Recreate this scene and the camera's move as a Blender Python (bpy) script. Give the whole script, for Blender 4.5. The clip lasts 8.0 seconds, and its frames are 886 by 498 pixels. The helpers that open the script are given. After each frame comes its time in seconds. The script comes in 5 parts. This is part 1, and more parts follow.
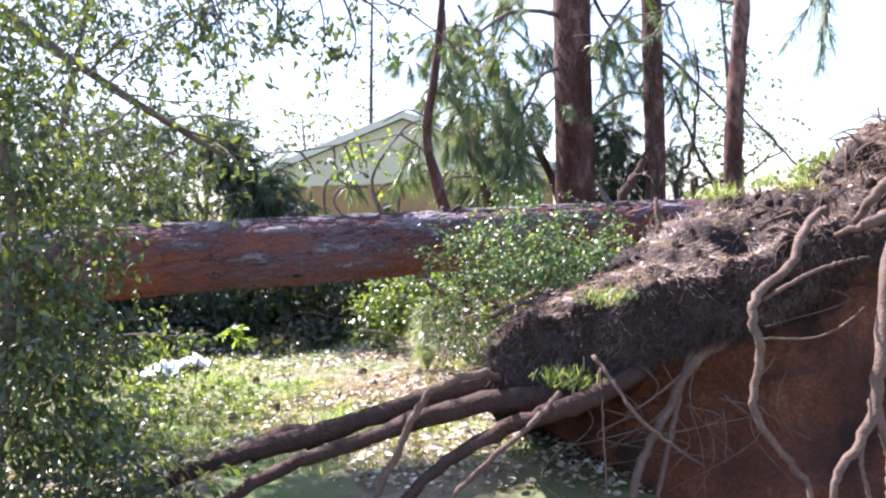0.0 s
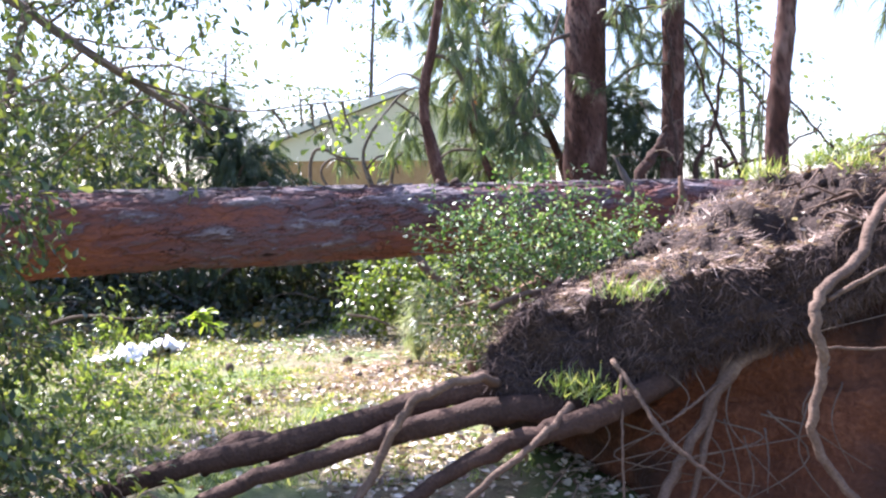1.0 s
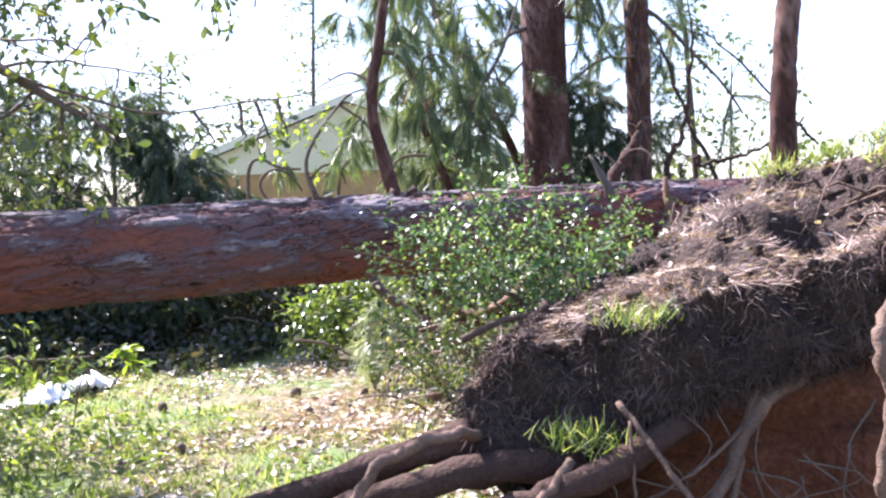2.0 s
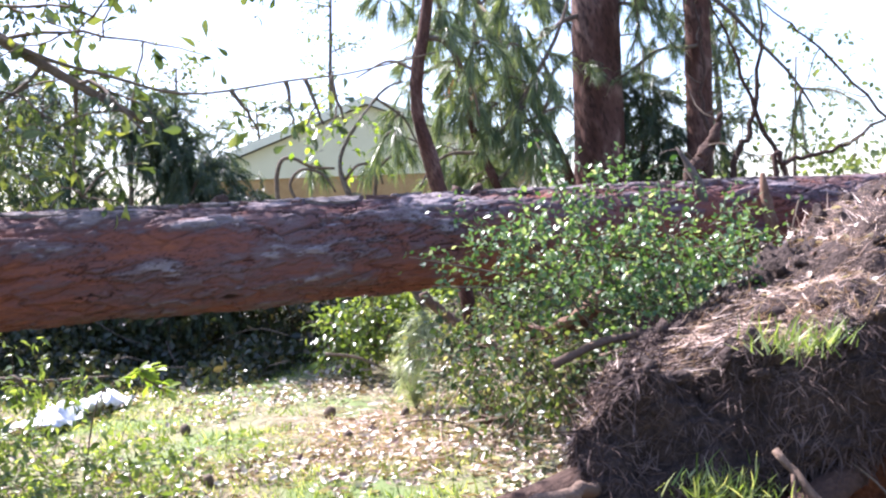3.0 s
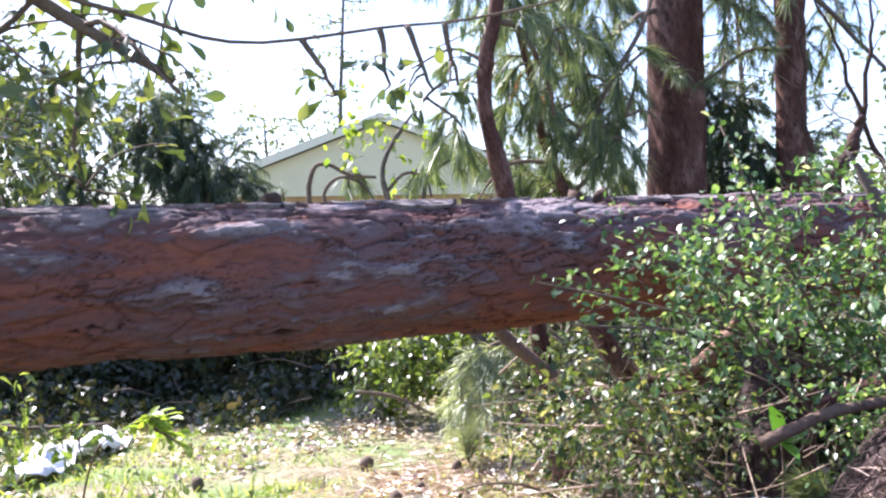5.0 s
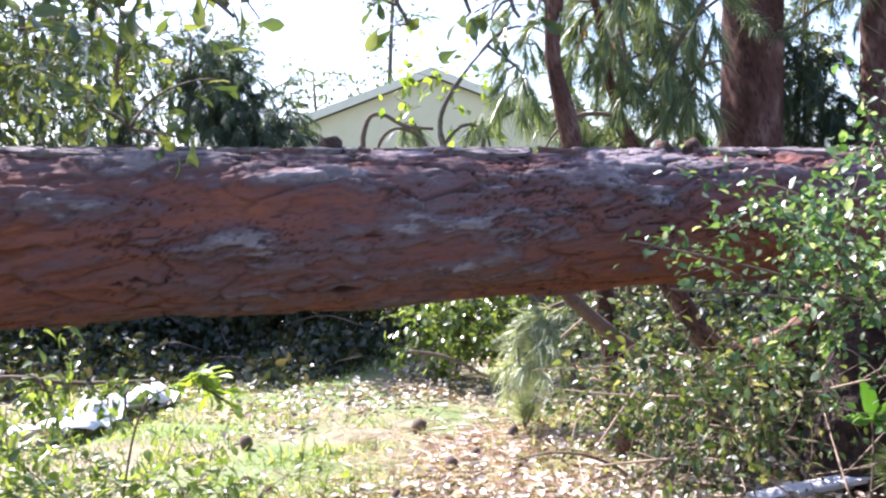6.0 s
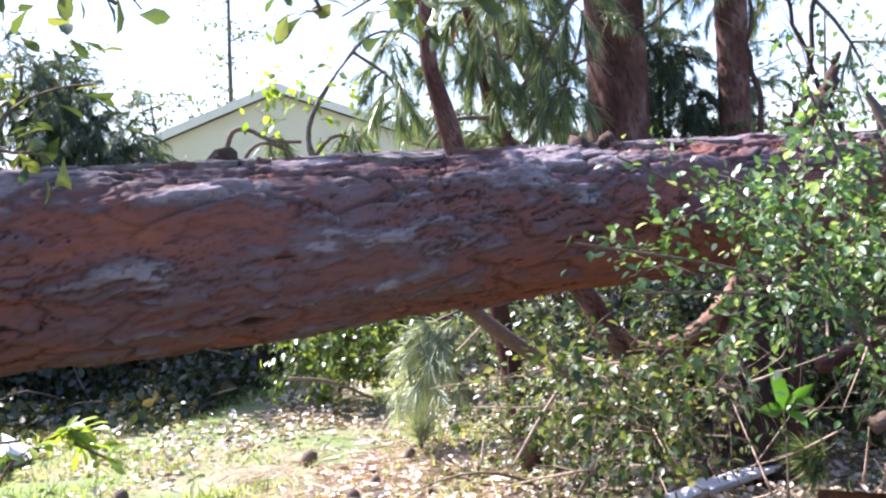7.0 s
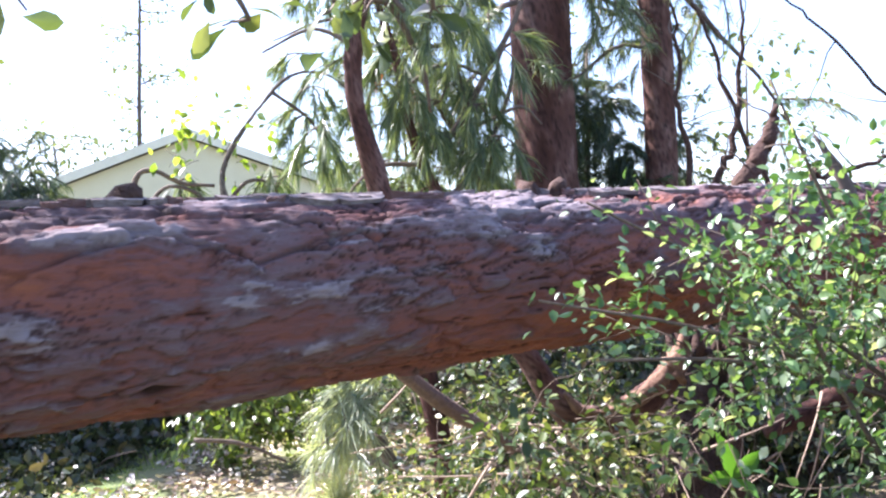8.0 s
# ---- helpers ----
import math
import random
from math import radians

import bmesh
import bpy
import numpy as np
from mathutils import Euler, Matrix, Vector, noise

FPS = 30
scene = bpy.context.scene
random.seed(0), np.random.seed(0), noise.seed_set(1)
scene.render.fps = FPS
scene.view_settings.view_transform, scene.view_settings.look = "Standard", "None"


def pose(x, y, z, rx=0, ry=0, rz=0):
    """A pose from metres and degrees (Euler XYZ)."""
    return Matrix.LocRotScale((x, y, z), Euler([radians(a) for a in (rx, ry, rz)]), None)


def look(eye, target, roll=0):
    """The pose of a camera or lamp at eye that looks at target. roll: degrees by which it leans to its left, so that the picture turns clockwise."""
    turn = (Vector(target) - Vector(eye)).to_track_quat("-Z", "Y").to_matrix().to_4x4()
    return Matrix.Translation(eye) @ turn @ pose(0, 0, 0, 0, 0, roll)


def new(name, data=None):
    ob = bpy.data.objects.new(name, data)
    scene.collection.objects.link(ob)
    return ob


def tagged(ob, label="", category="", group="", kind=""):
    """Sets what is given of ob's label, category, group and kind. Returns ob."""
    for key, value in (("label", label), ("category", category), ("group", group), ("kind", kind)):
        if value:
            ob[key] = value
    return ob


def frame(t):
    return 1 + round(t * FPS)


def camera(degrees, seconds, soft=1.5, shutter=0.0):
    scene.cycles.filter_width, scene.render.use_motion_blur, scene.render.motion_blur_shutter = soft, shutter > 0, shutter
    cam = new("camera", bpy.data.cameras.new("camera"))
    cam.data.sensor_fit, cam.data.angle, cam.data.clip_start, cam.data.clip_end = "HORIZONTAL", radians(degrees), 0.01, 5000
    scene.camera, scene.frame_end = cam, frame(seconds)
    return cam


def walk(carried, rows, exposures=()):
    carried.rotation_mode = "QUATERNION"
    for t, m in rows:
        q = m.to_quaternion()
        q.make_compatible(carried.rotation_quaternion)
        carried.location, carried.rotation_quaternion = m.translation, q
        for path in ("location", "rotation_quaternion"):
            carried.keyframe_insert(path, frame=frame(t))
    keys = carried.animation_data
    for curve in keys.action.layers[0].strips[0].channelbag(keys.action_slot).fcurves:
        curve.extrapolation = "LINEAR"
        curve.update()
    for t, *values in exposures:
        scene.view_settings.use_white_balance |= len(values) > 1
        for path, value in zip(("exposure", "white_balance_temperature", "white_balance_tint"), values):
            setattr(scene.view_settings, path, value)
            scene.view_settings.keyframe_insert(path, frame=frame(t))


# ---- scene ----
cam = camera(50.4, 8.0, soft=2.3)
METRES, EYE, TILT, LEAN, TURN = 4.688, 1.5, 0.0, -1.2, 0.0
ROWS = [
    (0.0, 0.0, 0.0, 0.0, -0.09, -1.73, 3.1),
    (0.5, -0.0079, 0.0939, -0.0045, -1.71, -1.85, 4.94),
    (1.0, 0.0065, 0.1841, -0.008, -0.1, -2.89, 1.69),
    (1.5, 0.0105, 0.2691, -0.0053, 2.01, -3.03, 2.83),
    (2.0, -0.0042, 0.3587, -0.0044, -3.33, -2.48, 3.48),
    (3.5, -0.0778, 0.588, -0.0108, -1.36, -1.81, 3.06),
    (4.0, -0.0915, 0.6597, -0.0139, 0.56, -1.23, 1.83),
    (5.5, -0.1525, 0.788, -0.0128, -3.83, -0.45, 2.39),
    (6.0, -0.1544, 0.8168, -0.0171, 0.1, -2.96, 1.27),
    (6.5, -0.163, 0.836, -0.0186, -0.65, -3.84, 3.23),
    (7.0, -0.1924, 0.8811, -0.018, -9.17, -2.56, 4.74),
    (7.5, -0.2026, 0.9144, -0.0183, -14.36, -2.4, 5.51),
    (8.0, -0.1952, 0.9514, -0.0171, -14.54, 0.14, 3.87),
]
walk(cam, [(t, pose(0, 0, EYE, TILT, LEAN, TURN) @ pose(METRES * x, METRES * y, METRES * z, 90 + pitch, roll, yaw)) for t, x, y, z, yaw, pitch, roll in ROWS],
     exposures=[(0.0, 1.96, 5850, 26), (7.2, 1.99, 5850, 26), (8.0, 2.25, 5850, 26)])

# ---------------------------------------------------------------- world and sun
SUN_AZ, SUN_EL = 48.0, 49.0      # degrees left of straight ahead, and above the horizon
world = bpy.data.worlds.new("sky")
scene.world = world
world.use_nodes = True
wn = world.node_tree
sky = wn.nodes.new("ShaderNodeTexSky")
sky.sky_type = "NISHITA"
sky.sun_disc = False
sky.sun_elevation = radians(SUN_EL)
sky.sun_rotation = radians(-SUN_AZ)
sky.air_density, sky.dust_density, sky.ozone_density = 1.0, 1.2, 1.5
wn.links.new(sky.outputs[0], wn.nodes["Background"].inputs[0])
wn.nodes["Background"].inputs[1].default_value = 0.11
sun = new("sun", bpy.data.lights.new("sun", "SUN"))
sun.data.energy, sun.data.angle, sun.data.color = 5.0, radians(0.6), (1.0, 0.94, 0.84)
sun_dir = Vector((-math.sin(radians(SUN_AZ)) * math.cos(radians(SUN_EL)), math.cos(radians(SUN_AZ)) * math.cos(radians(SUN_EL)), math.sin(radians(SUN_EL))))
sun.matrix_world = look(sun_dir * 50, (0, 0, 0))

R = np.random.default_rng(11)


# ---------------------------------------------------------------- materials
def shader(name):
    m = bpy.data.materials.new(name)
    m.use_nodes = True
    return m, m.node_tree.nodes, m.node_tree.links, m.node_tree.nodes["Principled BSDF"]


def ramp(nodes, stops):
    r = nodes.new("ShaderNodeValToRGB")
    while len(r.color_ramp.elements) < len(stops):
        r.color_ramp.elements.new(0.5)
    for e, (at, c) in zip(r.color_ramp.elements, stops):
        e.position, e.color = at, (*c, 1)
    return r


def rough_surface(name, stops, scale=8.0, stretch=(1, 1, 1), fine=60.0, rough=0.85, bump=0.5, depth=0.02, tint=None):
    """Two scales of noise through a colour ramp, with relief; tint: (colour, scale, low, high) patches of a second colour."""
    m, n, l, b = shader(name)
    tc = n.new("ShaderNodeTexCoord")
    mp = n.new("ShaderNodeMapping")
    mp.inputs["Scale"].default_value = stretch
    l.new(tc.outputs["Object"], mp.inputs[0])
    big = n.new("ShaderNodeTexNoise")
    big.inputs["Scale"].default_value, big.inputs["Detail"].default_value, big.inputs["Roughness"].default_value = scale, 8, 0.65
    small = n.new("ShaderNodeTexNoise")
    small.inputs["Scale"].default_value, small.inputs["Detail"].default_value = fine, 6
    for t in (big, small):
        l.new(mp.outputs[0], t.inputs["Vector"])
    mix = n.new("ShaderNodeMix")
    mix.inputs[0].default_value = 0.4
    l.new(big.outputs[0], mix.inputs[2]), l.new(small.outputs[0], mix.inputs[3])
    r = ramp(n, stops)
    l.new(mix.outputs[0], r.inputs[0])
    colour = r.outputs[0]
    if tint:
        patch = n.new("ShaderNodeTexNoise")
        patch.inputs["Scale"].default_value, patch.inputs["Detail"].default_value = tint[1], 5
        l.new(mp.outputs[0], patch.inputs["Vector"])
        pr = n.new("ShaderNodeMapRange")
        pr.inputs[1].default_value, pr.inputs[2].default_value = tint[2], tint[3]
        l.new(patch.outputs[0], pr.inputs[0])
        cm = n.new("ShaderNodeMix")
        cm.data_type = "RGBA"
        l.new(pr.outputs[0], cm.inputs[0]), l.new(colour, cm.inputs[6])
        cm.inputs[7].default_value = (*tint[0], 1)
        colour = cm.outputs[2]
    l.new(colour, b.inputs["Base Color"])
    b.inputs["Roughness"].default_value = rough
    b.inputs["Specular IOR Level"].default_value = 0.25
    bp = n.new("ShaderNodeBump")
    bp.inputs["Strength"].default_value, bp.inputs["Distance"].default_value = bump, depth
    l.new(mix.outputs[0], bp.inputs["Height"]), l.new(bp.outputs[0], b.inputs["Normal"])
    return m


def leaf_surface(name, stops, through_light=0.45, rough=0.4, spec=0.5):
    """Thin leaves: each one its own colour, lit from in front and through the blade."""
    m, n, l, b = shader(name)
    g = n.new("ShaderNodeNewGeometry")
    r = ramp(n, stops)
    l.new(g.outputs["Random Per Island"], r.inputs[0])
    l.new(r.outputs[0], b.inputs["Base Color"])
    b.inputs["Roughness"].default_value, b.inputs["Specular IOR Level"].default_value = rough, spec
    tr = n.new("ShaderNodeBsdfTranslucent")
    bright = n.new("ShaderNodeMix")
    bright.data_type, bright.blend_type = "RGBA", "MULTIPLY"
    bright.inputs[0].default_value = 1.0
    bright.inputs[7].default_value = (2.0, 1.9, 0.8, 1)
    l.new(r.outputs[0], bright.inputs[6]), l.new(bright.outputs[2], tr.inputs[0])
    mx = n.new("ShaderNodeMixShader")
    mx.inputs[0].default_value = through_light
    l.new(b.outputs[0], mx.inputs[1]), l.new(tr.outputs[0], mx.inputs[2])
    l.new(mx.outputs[0], n["Material Output"].inputs[0])
    return m


def bark_surface(name, plate_stops, crack, rough=0.85, stretch=(1, 1, 0.4), fine_share=0.55, depth=0.008):
    """Plated bark: each plate has its own tone ('plate'), the cracks between them are darker bark ('groove')."""
    m, n, l, b = shader(name)
    tc = n.new("ShaderNodeTexCoord")
    at = n.new("ShaderNodeAttribute")
    at.attribute_name = "plate"
    ag = n.new("ShaderNodeAttribute")
    ag.attribute_name = "groove"
    fine = n.new("ShaderNodeTexNoise")
    fine.inputs["Scale"].default_value, fine.inputs["Detail"].default_value, fine.inputs["Roughness"].default_value = 24, 10, 0.72
    big = n.new("ShaderNodeTexNoise")
    big.inputs["Scale"].default_value, big.inputs["Detail"].default_value = 3.2, 4
    mp = n.new("ShaderNodeMapping")
    mp.inputs["Scale"].default_value = stretch
    l.new(tc.outputs["Object"], mp.inputs[0])
    for t in (fine, big):
        l.new(mp.outputs[0], t.inputs["Vector"])
    s = n.new("ShaderNodeMath")
    s.operation = "MULTIPLY_ADD"
    s.inputs[1].default_value = fine_share
    l.new(fine.outputs[0], s.inputs[0])
    s2 = n.new("ShaderNodeMath")
    s2.operation = "MULTIPLY_ADD"
    s2.inputs[1].default_value = 0.5
    l.new(at.outputs["Fac"], s2.inputs[0])
    s3 = n.new("ShaderNodeMath")
    s3.operation = "SUBTRACT"
    s3.inputs[1].default_value = 0.28 + (fine_share - 0.55) * 0.5
    l.new(big.outputs[0], s3.inputs[0]), l.new(s3.outputs[0], s2.inputs[2]), l.new(s2.outputs[0], s.inputs[2])
    r = ramp(n, plate_stops)
    l.new(s.outputs[0], r.inputs[0])
    cm = n.new("ShaderNodeMix")
    cm.data_type = "RGBA"
    l.new(ag.outputs["Fac"], cm.inputs[0]), l.new(r.outputs[0], cm.inputs[6])
    cm.inputs[7].default_value = (*crack, 1)
    l.new(cm.outputs[2], b.inputs["Base Color"])
    b.inputs["Roughness"].default_value, b.inputs["Specular IOR Level"].default_value = rough, 0.2
    bp = n.new("ShaderNodeBump")
    bp.inputs["Strength"].default_value, bp.inputs["Distance"].default_value = 0.7, depth
    l.new(fine.outputs[0], bp.inputs["Height"]), l.new(bp.outputs[0], b.inputs["Normal"])
    return m


# Red bark; its orange low tones are brightened for bounce light from the lawn.
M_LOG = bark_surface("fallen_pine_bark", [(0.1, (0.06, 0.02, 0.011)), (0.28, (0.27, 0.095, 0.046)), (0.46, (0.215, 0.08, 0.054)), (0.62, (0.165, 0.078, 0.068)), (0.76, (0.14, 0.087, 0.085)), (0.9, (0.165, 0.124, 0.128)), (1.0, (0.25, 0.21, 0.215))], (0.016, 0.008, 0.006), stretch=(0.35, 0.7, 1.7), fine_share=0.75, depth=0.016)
# Grey flakes, lightened so the log's top shows a painted sunlit strip.
M_FLAKE_SUNLIT = rough_surface("bark_flake", [(0.28, (0.06, 0.042, 0.04)), (0.5, (0.14, 0.118, 0.116)), (0.72, (0.31, 0.285, 0.28))], 9, (0.4, 0.6, 1.5), 70, bump=0.8, depth=0.01)
M_FLAKE_RED = rough_surface("red_bark_flake", [(0.28, (0.06, 0.028, 0.022)), (0.5, (0.13, 0.075, 0.066)), (0.72, (0.19, 0.145, 0.142))], 9, (0.4, 0.6, 1.7), 60, bump=1.0, depth=0.012)
M_PINE = bark_surface("pine_bark", [(0.1, (0.024, 0.011, 0.008)), (0.45, (0.068, 0.03, 0.021)), (0.7, (0.105, 0.054, 0.041)), (0.95, (0.18, 0.112, 0.09))], (0.012, 0.007, 0.006))
M_GREYBARK = bark_surface("grey_bark", [(0.1, (0.04, 0.032, 0.026)), (0.5, (0.1, 0.08, 0.065)), (0.9, (0.2, 0.17, 0.14))], (0.025, 0.02, 0.016))
M_TWIG = rough_surface("twig_bark", [(0.3, (0.06, 0.045, 0.035)), (0.7, (0.2, 0.15, 0.11))], 14, fine=90, bump=0.6, depth=0.01)
M_ROOT = rough_surface("root_bark", [(0.25, (0.06, 0.037, 0.026)), (0.55, (0.15, 0.1, 0.072)), (0.8, (0.3, 0.225, 0.165))], 9, fine=70, bump=1.0, depth=0.02)
M_ROOTDARK = rough_surface("brown_root_bark", [(0.25, (0.026, 0.015, 0.011)), (0.55, (0.07, 0.04, 0.029)), (0.8, (0.15, 0.095, 0.07))], 9, fine=60, bump=1.0, depth=0.03)
M_CRUST = rough_surface("dark_root_soil", [(0.25, (0.011, 0.008, 0.006)), (0.5, (0.045, 0.03, 0.025)), (0.75, (0.11, 0.076, 0.062))], 7, fine=55, bump=1.0, depth=0.05)
M_FUZZ = rough_surface("dark_root_fibre", [(0.3, (0.025, 0.017, 0.014)), (0.5, (0.085, 0.058, 0.05)), (0.7, (0.21, 0.15, 0.125))], 5, fine=30, bump=0.3, depth=0.01)
M_CLAY = rough_surface("red_clay", [(0.25, (0.045, 0.016, 0.009)), (0.5, (0.12, 0.045, 0.022)), (0.75, (0.25, 0.105, 0.055))], 4, fine=40, bump=1.0, depth=0.05, tint=((0.03, 0.016, 0.012), 2.0, 0.46, 0.62))
M_GROUND = rough_surface("lawn_soil", [(0.3, (0.07, 0.055, 0.035)), (0.5, (0.18, 0.15, 0.09)), (0.7, (0.36, 0.31, 0.22))], 3.0, fine=45, bump=0.8, depth=0.03, tint=((0.12, 0.165, 0.055), 0.9, 0.42, 0.6))
M_WOOD = rough_surface("torn_wood", [(0.3, (0.08, 0.04, 0.025)), (0.55, (0.21, 0.125, 0.08)), (0.8, (0.4, 0.3, 0.22))], 12, (1, 1, 0.4), 80, bump=1.0, depth=0.02)
M_STRAW = leaf_surface("pine_straw", [(0.0, (0.12, 0.07, 0.05)), (0.5, (0.45, 0.31, 0.24)), (1.0, (0.76, 0.62, 0.53))], 0.1, 0.45, 0.4)
M_LITTER = leaf_surface("dead_leaves", [(0.0, (0.12, 0.07, 0.05)), (0.25, (0.28, 0.2, 0.15)), (0.6, (0.5, 0.43, 0.34)), (1.0, (0.72, 0.68, 0.58))], 0.1, 0.32, 0.6)
M_PALEWOOD = rough_surface("pale_dry_wood", [(0.3, (0.2, 0.14, 0.1)), (0.55, (0.38, 0.29, 0.21)), (0.8, (0.56, 0.46, 0.36))], 10, fine=70, bump=0.7, depth=0.01)
M_GRASS = leaf_surface("grass", [(0.0, (0.07, 0.12, 0.028)), (0.5, (0.19, 0.27, 0.065)), (1.0, (0.46, 0.48, 0.24))], 0.35, 0.4, 0.4)
M_OAK = leaf_surface("oak_leaf", [(0.0, (0.026, 0.046, 0.018)), (0.6, (0.06, 0.092, 0.032)), (0.9, (0.12, 0.15, 0.045)), (1.0, (0.2, 0.23, 0.06))], 0.34, 0.36, 0.6)
M_SHRUB = leaf_surface("shrub_leaf", [(0.0, (0.026, 0.07, 0.018)), (0.55, (0.078, 0.155, 0.054)), (0.85, (0.15, 0.24, 0.1)), (1.0, (0.42, 0.48, 0.35))], 0.34, 0.32, 0.6)
M_OLIVE = leaf_surface("wilted_leaf", [(0.0, (0.025, 0.042, 0.015)), (0.5, (0.045, 0.08, 0.02)), (0.82, (0.13, 0.175, 0.05)), (1.0, (0.36, 0.34, 0.2))], 0.28, 0.4, 0.5)
M_PALE = leaf_surface("pale_needles", [(0.0, (0.2, 0.25, 0.16)), (1.0, (0.45, 0.5, 0.37))], 0.3, 0.35, 0.6)
M_FRESH = leaf_surface("fresh_oak_leaf", [(0.0, (0.05, 0.085, 0.02)), (0.6, (0.12, 0.18, 0.045)), (1.0, (0.24, 0.3, 0.08))], 0.42, 0.3, 0.7)
M_SEEDLING = leaf_surface("seedling_leaf", [(0.0, (0.05, 0.15, 0.02)), (1.0, (0.08, 0.2, 0.03))], 0.4)
M_LIME = leaf_surface("young_leaf", [(0.0, (0.1, 0.17, 0.025)), (1.0, (0.22, 0.3, 0.05))], 0.55)
M_NEEDLE = leaf_surface("pine_needles", [(0.0, (0.055, 0.09, 0.045)), (0.6, (0.12, 0.17, 0.085)), (1.0, (0.24, 0.28, 0.15))], 0.35, 0.35)
M_DARKNEEDLE = leaf_surface("dark_needles", [(0.0, (0.03, 0.05, 0.03)), (1.0, (0.085, 0.12, 0.065))], 0.3, 0.45)
# Leaf colour is darkened to carry the shade behind the lawn and brush.
M_SHADE = leaf_surface("shade_dark_leaf", [(0.0, (0.016, 0.024, 0.012)), (0.7, (0.045, 0.062, 0.03)), (1.0, (0.12, 0.1, 0.06))], 0.2, 0.4)
M_DEADNEEDLE = leaf_surface("dead_needles", [(0.0, (0.35, 0.1, 0.03)), (1.0, (0.55, 0.22, 0.07))], 0.4)
M_FAR = leaf_surface("far_leaves", [(0.0, (0.05, 0.08, 0.03)), (1.0, (0.12, 0.15, 0.06))], 0.45)
M_STUCCO = rough_surface("cream_stucco", [(0.3, (0.6, 0.54, 0.36)), (0.7, (0.68, 0.62, 0.43))], 2.0, fine=90, bump=0.3, depth=0.01)
M_TRIM = rough_surface("cream_trim", [(0.3, (0.62, 0.58, 0.44)), (0.7, (0.74, 0.7, 0.56))], 5, bump=0.1)
M_BRICK = rough_surface("brown_brick", [(0.3, (0.3, 0.17, 0.07)), (0.7, (0.45, 0.28, 0.13))], 5, fine=30, bump=0.4)
M_ROOF = rough_surface("roof_shingle", [(0.3, (0.2, 0.18, 0.15)), (0.7, (0.34, 0.31, 0.27))], 6, fine=40, bump=0.5)
M_PLASTIC = rough_surface("white_plastic", [(0.3, (0.68, 0.7, 0.74)), (0.7, (0.84, 0.85, 0.86))], 6, rough=0.4, bump=0.2)
M_BOARD = rough_surface("weathered_white_board", [(0.35, (0.45, 0.45, 0.47)), (0.7, (0.78, 0.78, 0.78))], 6, (1, 5, 5), bump=0.3)


# ---------------------------------------------------------------- geometry helpers
class Geo:
    """Gathers tubes, sheets and leaves into one mesh."""

    def __init__(self):
        self.v, self.f, self.n = [], [], 0

    def add(self, verts, faces):
        verts = np.asarray(verts, float).reshape(-1, 3)
        self.v.append(verts)
        self.f.extend([tuple(int(i) + self.n for i in f) for f in faces])
        self.n += len(verts)

    def add_many(self, verts, faces, count, size):
        """count copies laid end to end of a template with size vertices and the given faces."""
        self.v.append(verts.reshape(-1, 3))
        base = self.n
        for k in range(count):
            o = base + k * size
            self.f.extend([tuple(i + o for i in f) for f in faces])
        self.n += count * size

    def mesh(self, name, smooth=True):
        me = bpy.data.meshes.new(name)
        me.from_pydata(np.concatenate(self.v) if self.v else [], [], self.f)
        if smooth:
            me.polygons.foreach_set("use_smooth", [True] * len(me.polygons))
        me.update()
        return me


def part(name, geo, material, parent=None, label="", smooth=True):
    ob = new(name, geo.mesh(name, smooth))
    ob.data.materials.append(material)
    if parent is not None:
        ob.parent = parent
    if label:
        ob["label"] = label
    if name == "twig":
        ob["kind"] = "stuff"
    return ob


def thing(name, label, category, at=(0, 0, 0), group="", kind=""):
    e = new(name)
    e.empty_display_size = 0.1
    return tagged(e, label, category, group, kind)


def spline(pts, n=24):
    """A smooth line through the points."""
    p = np.asarray(pts, float)
    if len(p) == 2:
        return p[0] + (p[1] - p[0]) * np.linspace(0, 1, n)[:, None]
    q = np.vstack([2 * p[0] - p[1], p, 2 * p[-1] - p[-2]])
    out = []
    for s in np.linspace(0, len(p) - 1 - 1e-6, n):
        i = int(s)
        t = s - i
        a, b, c, d = q[i:i + 4]
        out.append(0.5 * (2 * b + (c - a) * t + (2 * a - 5 * b + 4 * c - d) * t ** 2 + (3 * b - a - 3 * c + d) * t ** 3))
    return np.array(out)


def unit(a):
    return a / np.maximum(np.linalg.norm(a, axis=-1, keepdims=True), 1e-9)


def tube(g, line, radii, seg=7, lumps=0.0):
    """A tapered tube along a line, its ends closed."""
    line = np.asarray(line, float)
    n = len(line)
    radii = np.interp(np.linspace(0, 1, n), np.linspace(0, 1, len(np.atleast_1d(radii))), np.atleast_1d(radii))
    tan = unit(np.gradient(line, axis=0))
    side = unit(np.cross(tan[0], (0.31, 0.2, 0.93) if abs(tan[0][2]) < 0.8 else (1, 0.1, 0)))
    rings = []
    ang = np.linspace(0, 2 * np.pi, seg, endpoint=False)
    for i in range(n):
        side = unit(side - tan[i] * (side @ tan[i]))
        up = np.cross(tan[i], side)
        r = radii[i] * (1 + lumps * R.normal(size=seg))
        rings.append(line[i] + (np.cos(ang) * r)[:, None] * side + (np.sin(ang) * r)[:, None] * up)
    faces = [(i * seg + k, i * seg + (k + 1) % seg, (i + 1) * seg + (k + 1) % seg, (i + 1) * seg + k) for i in range(n - 1) for k in range(seg)]
    faces += [tuple(range(seg))[::-1], tuple((n - 1) * seg + k for k in range(seg))]
    g.add(np.concatenate(rings), faces)


